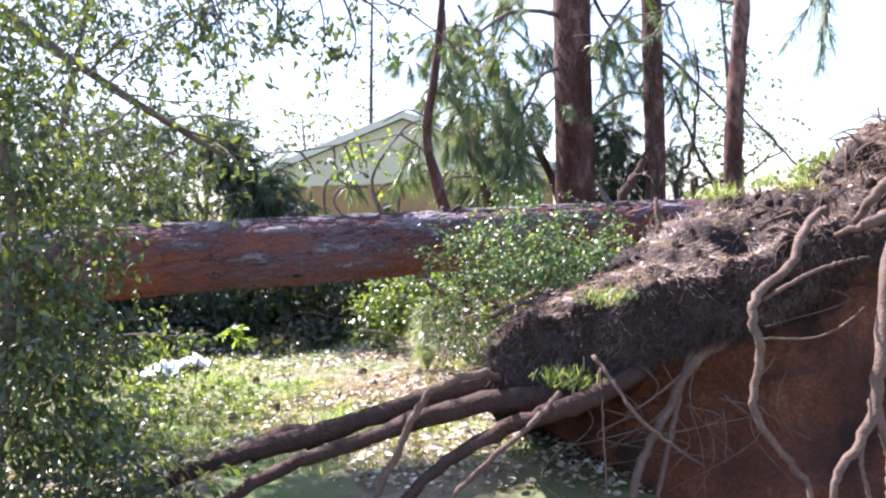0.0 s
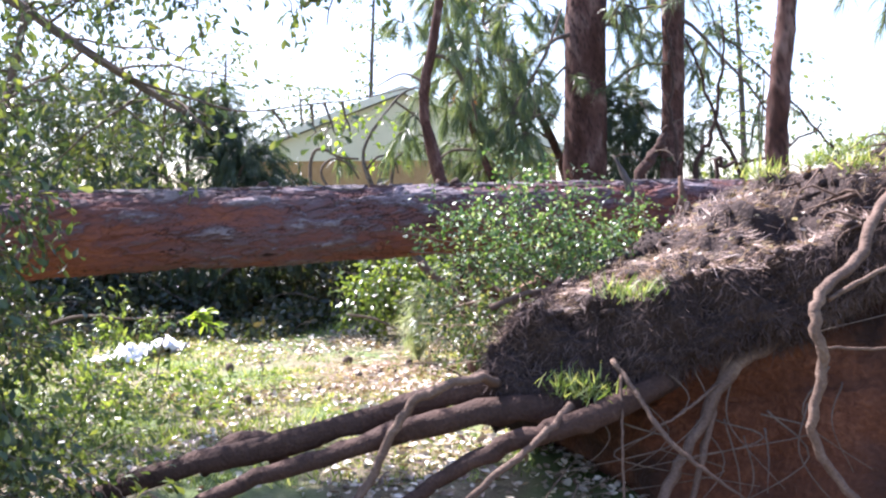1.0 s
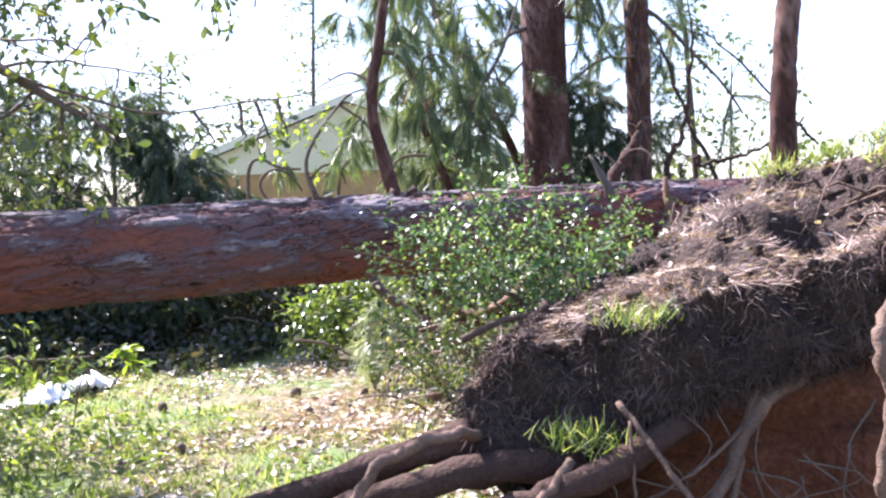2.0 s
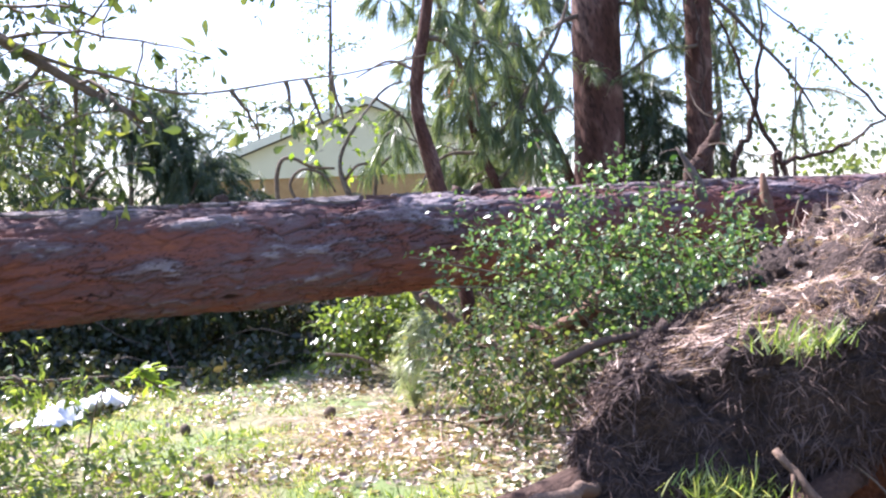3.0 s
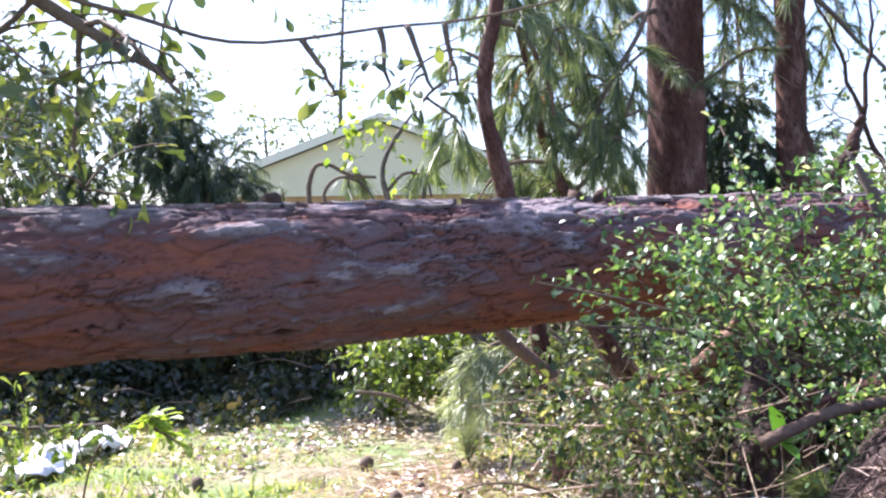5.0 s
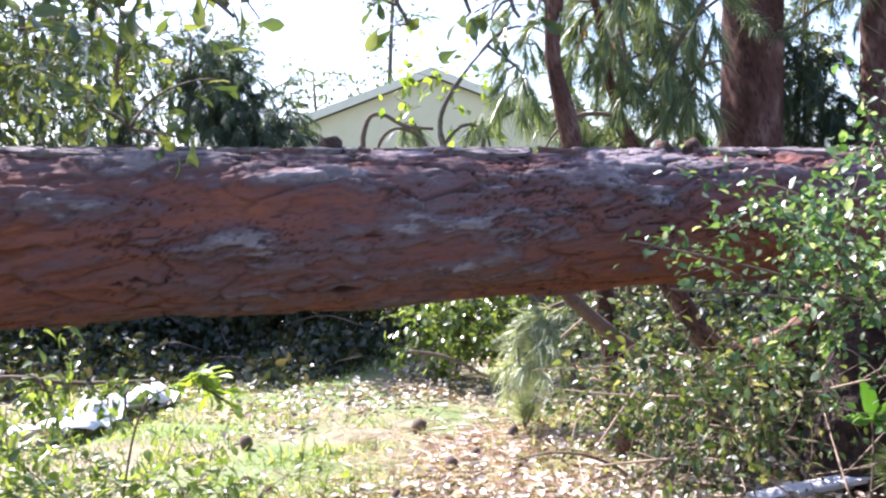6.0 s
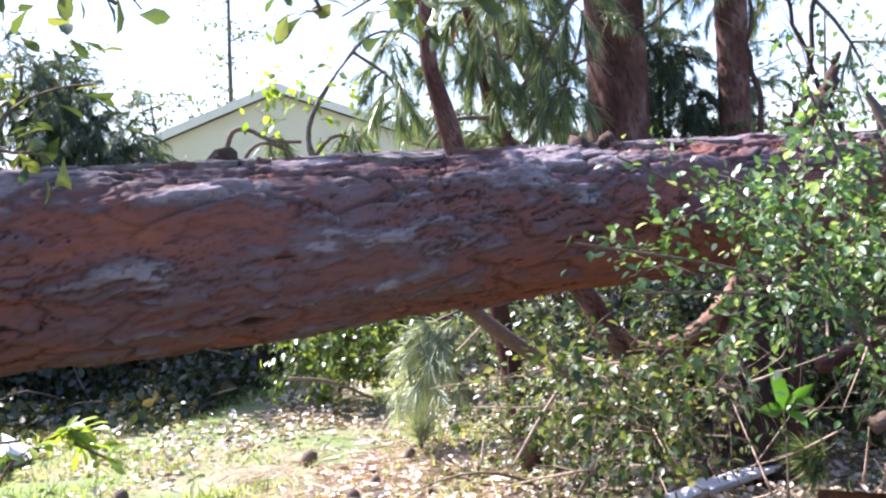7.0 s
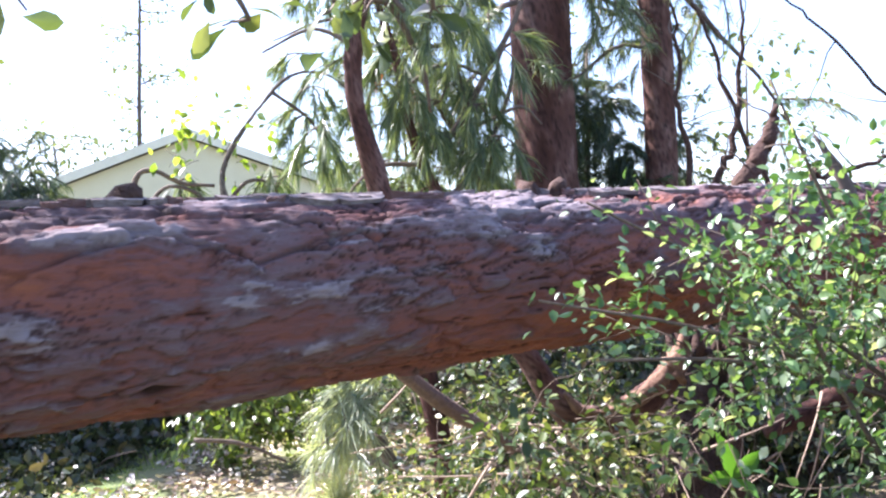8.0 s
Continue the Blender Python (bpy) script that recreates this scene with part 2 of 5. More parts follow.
OVAL = (np.array([(0, 0, 0), (0, .5, -.05), (0, 1, -.16), (-.27, .3, .06), (-.27, .62, .03), (.27, .3, .06), (.27, .62, .03)]), [(0, 1, 3), (3, 1, 4), (4, 1, 2), (0, 5, 1), (5, 6, 1), (6, 2, 1)])
SPOON = (np.array([(0, 0, 0), (0, .35, .0), (0, .7, -.06), (0, 1, -.2), (-.07, .3, .03), (-.2, .68, .0), (-.15, .9, -.1), (.07, .3, .03), (.2, .68, .0), (.15, .9, -.1)]), [(0, 1, 4), (4, 1, 2, 5), (5, 2, 6), (6, 2, 3), (0, 7, 1), (7, 8, 2, 1), (8, 9, 2), (9, 3, 2)])
BLADE = (np.array([(-.02, 0, 0), (.02, 0, 0), (-.015, .55, .08), (.015, .55, .08), (0, 1, .3)]), [(0, 1, 3, 2), (2, 3, 4)])
CURLED = (np.array([(0, 0, 0), (-.25, .3, .16), (0, .35, 0), (.25, .3, .12), (-.22, .7, .22), (0, .7, .03), (.24, .7, .1), (0, 1, .18)]), [(0, 2, 1), (0, 3, 2), (1, 2, 5, 4), (2, 3, 6, 5), (4, 5, 7), (5, 6, 7)])


def scatter(g, template, pos, along, sizes, normal=None):
    """Lays a copy of the template at each place, its y along 'along'."""
    tv, tf = template
    pos, along = np.asarray(pos, float), unit(np.asarray(along, float))
    nrm = R.normal(size=pos.shape) if normal is None else np.asarray(normal, float)
    x = unit(np.cross(along, nrm))
    z = np.cross(x, along)
    s = np.asarray(sizes, float)[:, None, None]
    v = pos[:, None, :] + s * (tv[None, :, 0:1] * x[:, None] + tv[None, :, 1:2] * along[:, None] + tv[None, :, 2:3] * z[:, None])
    g.add_many(v, tf, len(pos), len(tv))


def grow(g, tips, p, d, length, r, depth, droop=0.0, wander=0.25, kids=4, spread=0.8, shrink=0.55, steps=7, seg=5):
    """A limb that wanders and forks; the outer twigs' places and directions go into tips."""
    p, d = np.array(p, float), unit(np.array(d, float))
    line = [p]
    for k in range(steps):
        d = unit(d + R.normal(size=3) * wander / math.sqrt(steps) * 1.2 + np.array((0, 0, -droop / steps)))
        line.append(line[-1] + d * length / steps)
        if depth <= 0:
            tips.append((line[-1], d))
    tube(g, line, [r, r * 0.45], seg)
    if depth > 0:
        for _ in range(kids):
            k = R.integers(max(1, steps // 3), steps + 1)
            grow(g, tips, line[k], unit(line[k] - line[k - 1] + R.normal(size=3) * spread), length * shrink * R.uniform(0.7, 1.2), r * 0.5, depth - 1, droop, wander, kids, spread, shrink, max(4, steps - 1), max(4, seg - 1))
    return line


def leafy(tips, template, material, parent, per=3, size=(0.06, 0.11), loose=0.04, hang=0.3, name="leaves", label=""):
    """Leaves on twigs."""
    P = np.repeat(np.array([t[0] for t in tips]), per, 0)
    D = np.repeat(np.array([t[1] for t in tips]), per, 0)
    P = P + R.normal(size=P.shape) * loose
    D = unit(D + R.normal(size=D.shape) * 0.8 + np.array((0, 0, -hang)))
    g = Geo()
    scatter(g, template, P, D, R.uniform(*size, len(P)), R.normal(size=P.shape) * 0.6 + np.array((0, 0, 1)))
    ob = part(name, g, material, parent, label)
    ob["kind"] = "stuff"
    return ob


def needle_tufts(tips, material, parent, per=40, length=0.2, width=0.0022, hang=0.5, fan=0.7, name="needles", label=""):
    """Tufts of long needles at the twig ends, bending down by their weight."""
    n = len(tips) * per
    P = np.repeat(np.array([t[0] for t in tips]), per, 0)
    D = np.repeat(np.array([t[1] for t in tips]), per, 0)
    D = unit(unit(D) + R.normal(size=P.shape) * fan * 0.6)
    L = (length * R.uniform(0.65, 1.1, n))[:, None]
    P = P - np.repeat(np.array([unit(np.array(t[1])) for t in tips]), per, 0) * L * R.uniform(0, 0.5, (n, 1))
    down = np.array((0, 0, -hang))
    side = unit(np.cross(D, R.normal(size=P.shape))) * width
    a, b = P, P + D * L * 0.5 + down * L * 0.15
    c = b + unit(D + down * 1.3) * L * 0.5
    v = np.stack([a - side, a + side, b - side, b + side, c], 1)
    g = Geo()
    g.add_many(v, [(0, 1, 3, 2), (2, 3, 4)], n, 5)
    ob = part(name, g, material, parent, label)
    ob["kind"] = "stuff"
    return ob


def cells(u, v):
    """Jittered cells over the plane: nearest distance, second distance and a value for each cell."""
    iu, iv = np.floor(u).astype(int), np.floor(v).astype(int)
    best = np.full(u.shape, 9.0)
    second = np.full(u.shape, 9.0)
    tone = np.zeros(u.shape)
    for du in (-1, 0, 1):
        for dv in (-1, 0, 1):
            cu, cv = iu + du, iv + dv
            h = np.sin(cu * 127.1 + cv * 311.7) * 43758.5453
            h2 = np.sin(cu * 269.5 + cv * 183.3) * 43758.5453
            h3 = np.sin(cu * 419.2 + cv * 371.9) * 43758.5453
            d = np.hypot(cu + 0.1 + 0.8 * (h - np.floor(h)) - u, cv + 0.1 + 0.8 * (h2 - np.floor(h2)) - v)
            near = d < best
            second = np.where(near, best, np.minimum(second, d))
            tone = np.where(near, h3 - np.floor(h3), tone)
            best = np.where(near, d, best)
    return best, second, tone


def waves(a, b, seed, octaves=4):
    """Smooth uneven values from sums of sines, about -1 to 1."""
    rr = np.random.default_rng(seed)
    out, w = 0, 1.0
    f = 1.0
    for _ in range(octaves):
        for _ in range(3):
            k = rr.normal(size=2) * f
            out = out + w * np.sin(a * k[0] + b * k[1] + rr.uniform(0, 6.28)) / 2.2
        f, w = f * 2.1, w * 0.55
    return out


def lattice(u, v, period, seed):
    """Smooth value noise, 0 to 1, that closes round the trunk after 'period' cells of v."""
    iu, iv = np.floor(u).astype(int), np.floor(v).astype(int)
    fu, fv = u - iu, v - iv
    fu, fv = fu * fu * (3 - 2 * fu), fv * fv * (3 - 2 * fv)

    def h(a, b):
        q = np.sin(a * 127.1 + (b % period) * 311.7 + seed * 17.3) * 43758.5453
        return q - np.floor(q)

    return (h(iu, iv) * (1 - fu) + h(iu + 1, iv) * fu) * (1 - fv) + (h(iu, iv + 1) * (1 - fu) + h(iu + 1, iv + 1) * fu) * fv


def flakes(u, v, period, seed, octaves=4):
    out, w, tot = 0, 1.0, 0
    for k in range(octaves):
        out = out + w * lattice(u * 2 ** k, v * 2 ** k, period * 2 ** k, seed + k)
        tot += w
        w *= 0.55
    return out / tot


def bark_trunk(name, line, radii, material, parent, along=0.012, around=0.012, cell=(0.16, 0.075), relief=0.014, label="", seed=3, weather_light=0.0, layers=9, scarps=None, scars=(), plates=()):
    """A trunk whose bark lies in thin uneven layers: scaly flakes with ragged scarps and cracks between; the upper side
    can be greyer, from weathering and painted-in skylight.
    scarps: how dark the flakes' edges are on the flank (the upper side has more of them); scars and plates: (distance
    along, angle, half length, half width)."""
    line = np.asarray(line, float)
    seglen = np.r_[0, np.cumsum(np.linalg.norm(np.diff(line, axis=0), axis=1))]
    n = int(seglen[-1] / along) + 1
    s = np.linspace(0, seglen[-1], n)
    p = np.stack([np.interp(s, seglen, line[:, k]) for k in range(3)], 1)
    r = np.interp(s, np.linspace(0, seglen[-1], len(radii)), radii)
    m = int(2 * np.pi * max(radii) / around)
    tan = unit(np.gradient(p, axis=0))
    ref = np.array((0, 0, 1.0)) if abs(tan[0][2]) < 0.7 else np.array((1.0, 0, 0))
    side = unit(np.cross(tan, ref))
    up = np.cross(side, tan)
    ang = np.linspace(0, 2 * np.pi, m, endpoint=False) - np.pi
    S, A = np.meshgrid(s, ang, indexing="ij")
    count = max(3, round(2 * np.pi * np.mean(radii) / cell[1]))
    U, V = S / cell[0], A / (2 * np.pi) * count
    warp = flakes(U * 1.3 + 11, V, count, seed + 40, 3) - 0.5
    f = flakes(U + warp * 0.9, V + warp * 0.8, count, seed, 5)
    q = f * layers
    fr = q - np.floor(q)
    step = np.clip((fr - 0.86) / 0.14, 0, 1)
    layer = (np.floor(q) + step * step * (3 - 2 * step)) / layers
    c1, c2, tone = cells(U * 0.9 + warp * 1.4, V * 0.8 + warp * 1.4 + 0.3 * np.sin(S * 3))
    crack = np.clip(1 - (c2 - c1) / 0.1, 0, 1) * np.clip(flakes(U * 0.6, V * 0.7, count, seed + 60, 2) * 3 - 1.0, 0, 1)
    fine = flakes(U * 5, V * 5, count * 5, seed + 70, 3)
    h = relief * (2.2 * (layer - 0.5) + 0.35 * (fine - 0.5) - 0.8 * crack) + 0.02 * (flakes(U * 0.25, V * 0.34, max(3, round(count * 0.34)), seed + 90, 2) - 0.5)
    ragged = flakes(U * 3.1, V * 2.3, round(count * 2.3), seed + 31, 3) - 0.5
    streak = flakes(U * 4.3, V * 9, round(count * 9), seed + 37, 3)
    mark, pale = np.zeros_like(h), np.zeros_like(h)
    for at, ang0, half, wide in scars:
        d = np.hypot((S - at) / half, (A - ang0) * r[:, None] / wide) + ragged * 1.7
        mark = np.maximum(mark, np.clip((1 - d) * 3, 0, 1))
    for at, ang0, half, wide in plates:
        q1, q2 = (S - at) / half, (A - ang0) * r[:, None] / wide
        d = np.hypot(q1, np.where(q2 > 0, q2 * 0.6, q2 * (1 + 0.5 * np.sin(q1 * 6 + at)))) + ragged * 1.6 + (streak - 0.5) * 1.1
        pale = np.maximum(pale, np.clip((1 - d) * 2.5, 0, 1))
        mark = np.maximum(mark, np.clip(1 - np.abs(d - 1.06) / 0.12, 0, 1) * (q2 < 0.1) * 0.35)
    h = h - 0.01 * mark * (1 - pale) + 0.004 * pale
    if scarps is not None:
        f2 = flakes(U * 2.3 + warp * 2.0, V * 1.9 + warp * 1.6, round(count * 1.9), seed + 81, 4) * 9
        fr2 = f2 - np.floor(f2)
        layer2 = (np.floor(f2) + np.clip((fr2 - 0.85) / 0.15, 0, 1)) / 9 - 0.5
        v1 = flakes(U * 1.1 + warp * 0.6, V * 3.2 + warp * 0.5, round(count * 3.2), seed + 91, 4)
        v2 = flakes(U * 0.8 + 7, V * 1.2, round(count * 1.2), seed + 95, 2)
        fissure = np.clip(1.5 - np.abs(v1 - 0.5) / 0.012, 0, 1) * np.clip(v2 * 6 - 2.9, 0, 1)
        h = h - relief * 0.45 * fissure + relief * 0.9 * layer2 + relief * 0.25 * (streak - 0.5)
    rad = r[:, None] + h
    pos = p[:, None] + rad[..., None] * (np.cos(A)[..., None] * side[:, None] + np.sin(A)[..., None] * up[:, None])
    i, k = np.meshgrid(np.arange(n - 1), np.arange(m), indexing="ij")
    k2 = (k + 1) % m
    f4 = np.stack([i * m + k, i * m + k2, (i + 1) * m + k2, (i + 1) * m + k], -1).reshape(-1, 4)
    caps = [tuple(range(m))[::-1], tuple((n - 1) * m + q2 for q2 in range(m))]
    me = bpy.data.meshes.new(name)
    me.from_pydata(pos.reshape(-1, 3), [], f4.tolist() + caps)
    me.polygons.foreach_set("use_smooth", [True] * len(me.polygons))
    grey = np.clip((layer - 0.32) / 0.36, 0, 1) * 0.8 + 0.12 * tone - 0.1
    # Grey by angle: weathered bark, with light from above put into the tone.
    grey = grey + weather_light * (np.sin(A) + 0.1) + 0.35 * (flakes(U * 0.5 + 3, V * 0.6, max(3, round(count * 0.6)), seed + 7, 3) - 0.5)
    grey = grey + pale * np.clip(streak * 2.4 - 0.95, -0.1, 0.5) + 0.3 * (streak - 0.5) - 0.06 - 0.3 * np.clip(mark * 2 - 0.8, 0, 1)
    scarp = np.clip(1 - np.abs(fr - 0.78) / 0.12, 0, 1) * 0.85
    if scarps is not None:
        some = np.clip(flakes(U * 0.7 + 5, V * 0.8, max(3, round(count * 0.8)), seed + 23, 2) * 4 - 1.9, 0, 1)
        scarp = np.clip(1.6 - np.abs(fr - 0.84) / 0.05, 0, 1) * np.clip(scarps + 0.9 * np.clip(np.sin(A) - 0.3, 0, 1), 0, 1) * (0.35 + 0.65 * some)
        # More grey on top, both weathered bark and a painted sky-lit tone.
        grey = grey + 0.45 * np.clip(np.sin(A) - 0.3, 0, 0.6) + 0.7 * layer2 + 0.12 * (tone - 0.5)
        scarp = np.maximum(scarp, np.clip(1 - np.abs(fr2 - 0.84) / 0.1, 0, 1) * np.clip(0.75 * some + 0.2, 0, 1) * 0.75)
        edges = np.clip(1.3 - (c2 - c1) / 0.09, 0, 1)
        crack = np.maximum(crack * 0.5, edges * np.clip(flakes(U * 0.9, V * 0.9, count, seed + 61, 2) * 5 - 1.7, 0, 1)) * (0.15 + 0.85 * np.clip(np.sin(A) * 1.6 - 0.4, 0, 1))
        scarp = np.maximum(scarp, fissure)
    scarp = np.maximum(scarp, mark)
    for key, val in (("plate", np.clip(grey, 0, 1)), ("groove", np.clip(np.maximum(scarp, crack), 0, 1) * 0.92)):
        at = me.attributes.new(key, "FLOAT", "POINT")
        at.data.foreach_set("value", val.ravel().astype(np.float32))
    me.materials.append(material)
    me.update()
    ob = new(name, me)
    ob.parent = parent
    if label:
        ob["label"] = label
    return ob


def sprays(g, tips, centre, size, n, length=0.3, bias=(0, 0, 0), droop=0.3, r=0.003, steps=5, ball=True):
    """n thin twigs within a lump of foliage, growing outwards from its middle."""
    centre, size, bias = np.array(centre, float), np.array(size, float), np.array(bias, float)
    for _ in range(n):
        o = R.normal(size=3)
        o = o / np.linalg.norm(o) * R.uniform(0, 1) ** (1 / 2.2)
        p = centre + o * size
        d = unit(R.normal(size=3) * 0.7 + o * 0.6 + bias)
        L = length * R.uniform(0.6, 1.3)
        line = [p]
        for k in range(steps):
            d = unit(d + R.normal(size=3) * 0.16 + np.array((0, 0, -droop / steps)))
            line.append(line[-1] + d * L / steps)
            tips.append((line[-1], d))
        tube(g, line, [r, r * 0.5], 3)


# ---------------------------------------------------------------- ground
GROUND = -0.08


def ground_height(x, y):
    pit = np.exp(-(((x - 0.3) / 2.4) ** 2 + ((y - 4.0 - 0.35 * np.clip(-x, 0, 1.5)) / 1.3) ** 2) ** 2)
    near = np.exp(-((x / 7) ** 2 + ((y - 8) / 9) ** 2))
    return GROUND - 0.6 * pit + 0.025 * near * waves(x * 1.3, y * 1.3, 21, 4) + 0.5 * (1 - near) * waves(x * 0.05, y * 0.05, 5, 2) * np.clip((np.hypot(x, y) - 40) / 200, 0, 1)


def build_ground():
    k = np.linspace(-1, 1, 190)
    gx = 5.5 * k + 900 * np.sign(k) * np.abs(k) ** 9
    gy = 6.5 + 8.0 * k + 900 * np.sign(k) * np.abs(k) ** 9
    X, Y = np.meshgrid(gx, gy, indexing="ij")
    n = len(k)
    i, j = np.meshgrid(np.arange(n - 1), np.arange(n - 1), indexing="ij")
    g = Geo()
    g.add(np.stack([X, Y, ground_height(X, Y)], -1), np.stack([i * n + j, (i + 1) * n + j, (i + 1) * n + j + 1, i * n + j + 1], -1).reshape(-1, 4).tolist())
    ob = part("ground", g, M_GROUND)
    tagged(ob, "patchy lawn soil under grass and fallen leaves", "ground", kind="structure")


build_ground()


def build_pit():
    # Root pit's clay; its dark colour reaches left to stand in for shade.
    xs, ys = np.linspace(-2.6, 3.2, 150), np.linspace(2.55, 6.05, 104)
    X, Y = np.meshgrid(xs, ys, indexing="ij")
    mid = 4.02 + 0.35 * np.clip(-X, 0, 1.5)
    Z = ground_height(X, Y) + 0.02 + 0.05 * waves(X * 6, Y * 6, 91, 4) * np.clip(1 - np.abs((X - 0.3) / 2.95) ** 6 - np.abs((Y - mid) / 1.5) ** 6, 0, 1)
    Z -= 0.15 * np.clip(np.abs((X - 0.3) / 2.88) ** 10 + np.abs((Y - mid) / 1.47) ** 10, 0, 1)
    n, m = X.shape
    i, j = np.meshgrid(np.arange(n - 1), np.arange(m - 1), indexing="ij")
    g = Geo()
    g.add(np.stack([X, Y, Z], -1), np.stack([i * m + j, (i + 1) * m + j, (i + 1) * m + j + 1, i * m + j + 1], -1).reshape(-1, 4).tolist())
    tagged(part("pit_floor", g, M_CLAY), "dark red clay floor of the root pit, widened left in place of shade", "pit", kind="structure")


build_pit()


def build_groundcover():
    n = 80000
    x, y = R.uniform(-6, 2.2, n), R.uniform(6.0, 14.5, n)
    keep = waves(x * 1.9, y * 1.9, 31, 4) + R.normal(size=n) * 0.3 - np.clip((x - 0.1) * 1.1, 0, 1.5) > -0.3
    x, y = x[keep], y[keep]
    P = np.stack([x, y, ground_height(x, y) - 0.005], 1)
    g = Geo()
    scatter(g, (BLADE[0] * np.array((3.0, 1, 1)), BLADE[1]), P, np.stack([R.normal(size=len(x)) * 0.6, R.normal(size=len(x)) * 0.6, np.ones(len(x))], 1), R.uniform(0.03, 0.075, len(x)) * (1 + 0.6 * np.clip(waves(x * 4, y * 4, 33, 2), 0, 1)))
    tagged(part("grass", g, M_GRASS), "short green lawn grass among dead leaves", "grass", kind="stuff")
    n = 46000
    x, y = R.uniform(-5.5, 2.4, n), R.uniform(5.05, 14, n)
    keep = (ground_height(x, y) > GROUND - 0.07) & (waves(x * 2.6, y * 2.6, 77, 4) + R.normal(size=n) * 0.45 + np.clip((x + 0.6) * 0.8, -0.6, 1.5) > 0.0)
    x, y = x[keep], y[keep]
    P = np.stack([x, y, ground_height(x, y) + R.uniform(0.0, 0.05, len(x))], 1)
    g = Geo()
    scatter(g, CURLED, P, np.stack([R.normal(size=len(x)), R.normal(size=len(x)), R.normal(size=len(x)) * 0.15], 1), R.uniform(0.03, 0.075, len(x)), np.stack([R.normal(size=len(x)) * 0.65, R.normal(size=len(x)) * 0.65, np.ones(len(x))], 1))
    tagged(part("leaf_litter", g, M_LITTER), "dry brown fallen leaves strewn on the lawn", "leaves", kind="stuff")
    n = 8000
    x, y = R.normal(size=n) * 0.6 - 0.1, R.normal(size=n) * 0.75 + 9.0
    keep = waves(x * 2.4, y * 2.4, 19, 3) + R.normal(size=n) * 0.4 > -0.1
    x, y = x[keep], y[keep]
    g = Geo()
    scatter(g, (BLADE[0] * np.array((1.2, 1, 0.4)), BLADE[1]), np.stack([x, y, ground_height(x, y) + R.uniform(0.01, 0.04, len(x))], 1), np.stack([R.normal(size=len(x)), R.normal(size=len(x)), R.normal(size=len(x)) * 0.12], 1), R.uniform(0.06, 0.16, len(x)))
    tagged(part("pine_straw", g, M_STRAW), "reddish-brown pine straw fallen on the lawn", "pine straw", kind="stuff")


build_groundcover()


# ---------------------------------------------------------------- house
def box(g, x0, x1, y0, y1, z0, z1):
    v = [(x, y, z) for x in (x0, x1) for y in (y0, y1) for z in (z0, z1)]
    g.add(v, [(0, 1, 3, 2), (4, 6, 7, 5), (0, 4, 5, 1), (2, 3, 7, 6), (0, 2, 6, 4), (1, 5, 7, 3)])


def build_house():
    h = thing("house", "cream stucco gabled house with brown brick base", "house")
    ax, az, slope, y0, y1 = -1.05, 4.75, 0.375, 28.0, 40.0
    zs = 2.65
    half = 4.4
    g = Geo()
    top = lambda x: az - 0.22 - abs(x - ax) * slope
    g.add([(ax - half, y0, zs), (ax + half, y0, zs), (ax + half, y0, top(ax + half)), (ax, y0, az - 0.22), (ax - half, y0, top(ax - half)),
           (ax - half, y0 + .2, zs), (ax + half, y0 + .2, zs), (ax + half, y0 + .2, top(ax + half)), (ax, y0 + .2, az - 0.22), (ax - half, y0 + .2, top(ax - half))],
          [(0, 1, 2, 3, 4), (9, 8, 7, 6, 5), (0, 5, 6, 1), (1, 6, 7, 2), (4, 9, 5, 0)])
    part("gable", g, M_STUCCO, h, smooth=False)
    g = Geo()
    box(g, ax - half, ax + half, y0 + 0.06, y1, GROUND - 0.3, zs)
    part("wall", g, M_BRICK, h, "brown brick wall", smooth=False)
    for s in (-1, 1):
        g = Geo()
        e = half + 0.5
        g.add([(ax, y0 - .22, az), (ax + s * e, y0 - .22, az - e * slope), (ax + s * e, y1, az - e * slope), (ax, y1, az),
               (ax, y0 - .22, az - .12), (ax + s * e, y0 - .22, az - e * slope - .12), (ax + s * e, y1, az - e * slope - .12), (ax, y1, az - .12)],
              [(0, 1, 2, 3), (7, 6, 5, 4), (0, 4, 5, 1), (1, 5, 6, 2), (3, 2, 6, 7)])
        part("roof", g, M_ROOF, h, "grey-brown shingled roof slope", smooth=False)
        g = Geo()
        g.add([(ax, y0 - .25, az + .02), (ax + s * e, y0 - .25, az + .02 - e * slope), (ax + s * e, y0 - .25, az - .2 - e * slope), (ax, y0 - .25, az - .2),
               (ax, y0 - .22, az + .02), (ax + s * e, y0 - .22, az + .02 - e * slope), (ax + s * e, y0 - .22, az - .2 - e * slope), (ax, y0 - .22, az - .2)],
              [(0, 1, 2, 3), (7, 6, 5, 4), (0, 4, 5, 1), (3, 2, 6, 7), (1, 5, 6, 2)])
        part("fascia", g, M_TRIM, h, "cream painted fascia board", smooth=False)


build_house()


# ---------------------------------------------------------------- fallen pine
LOG_A, LOG_B = np.array((-1.0, 6.68, 1.319)), np.array((1.0, 7.382, 1.368))


def log_at(x):
    return LOG_A + (LOG_B - LOG_A) * (x + 1) / 2


def log_radius(x):
    return 0.237 - 0.0075 * (x + 1)


def along(x, rise, half, wide):
    """A mark on the trunk's flank: its distance from the trunk's end, its angle round the axis, half its length and width."""
    return (float(np.linalg.norm(log_at(x) - log_at(-6.5))), math.asin(max(-0.97, min(0.97, rise / log_radius(x)))), half, wide)


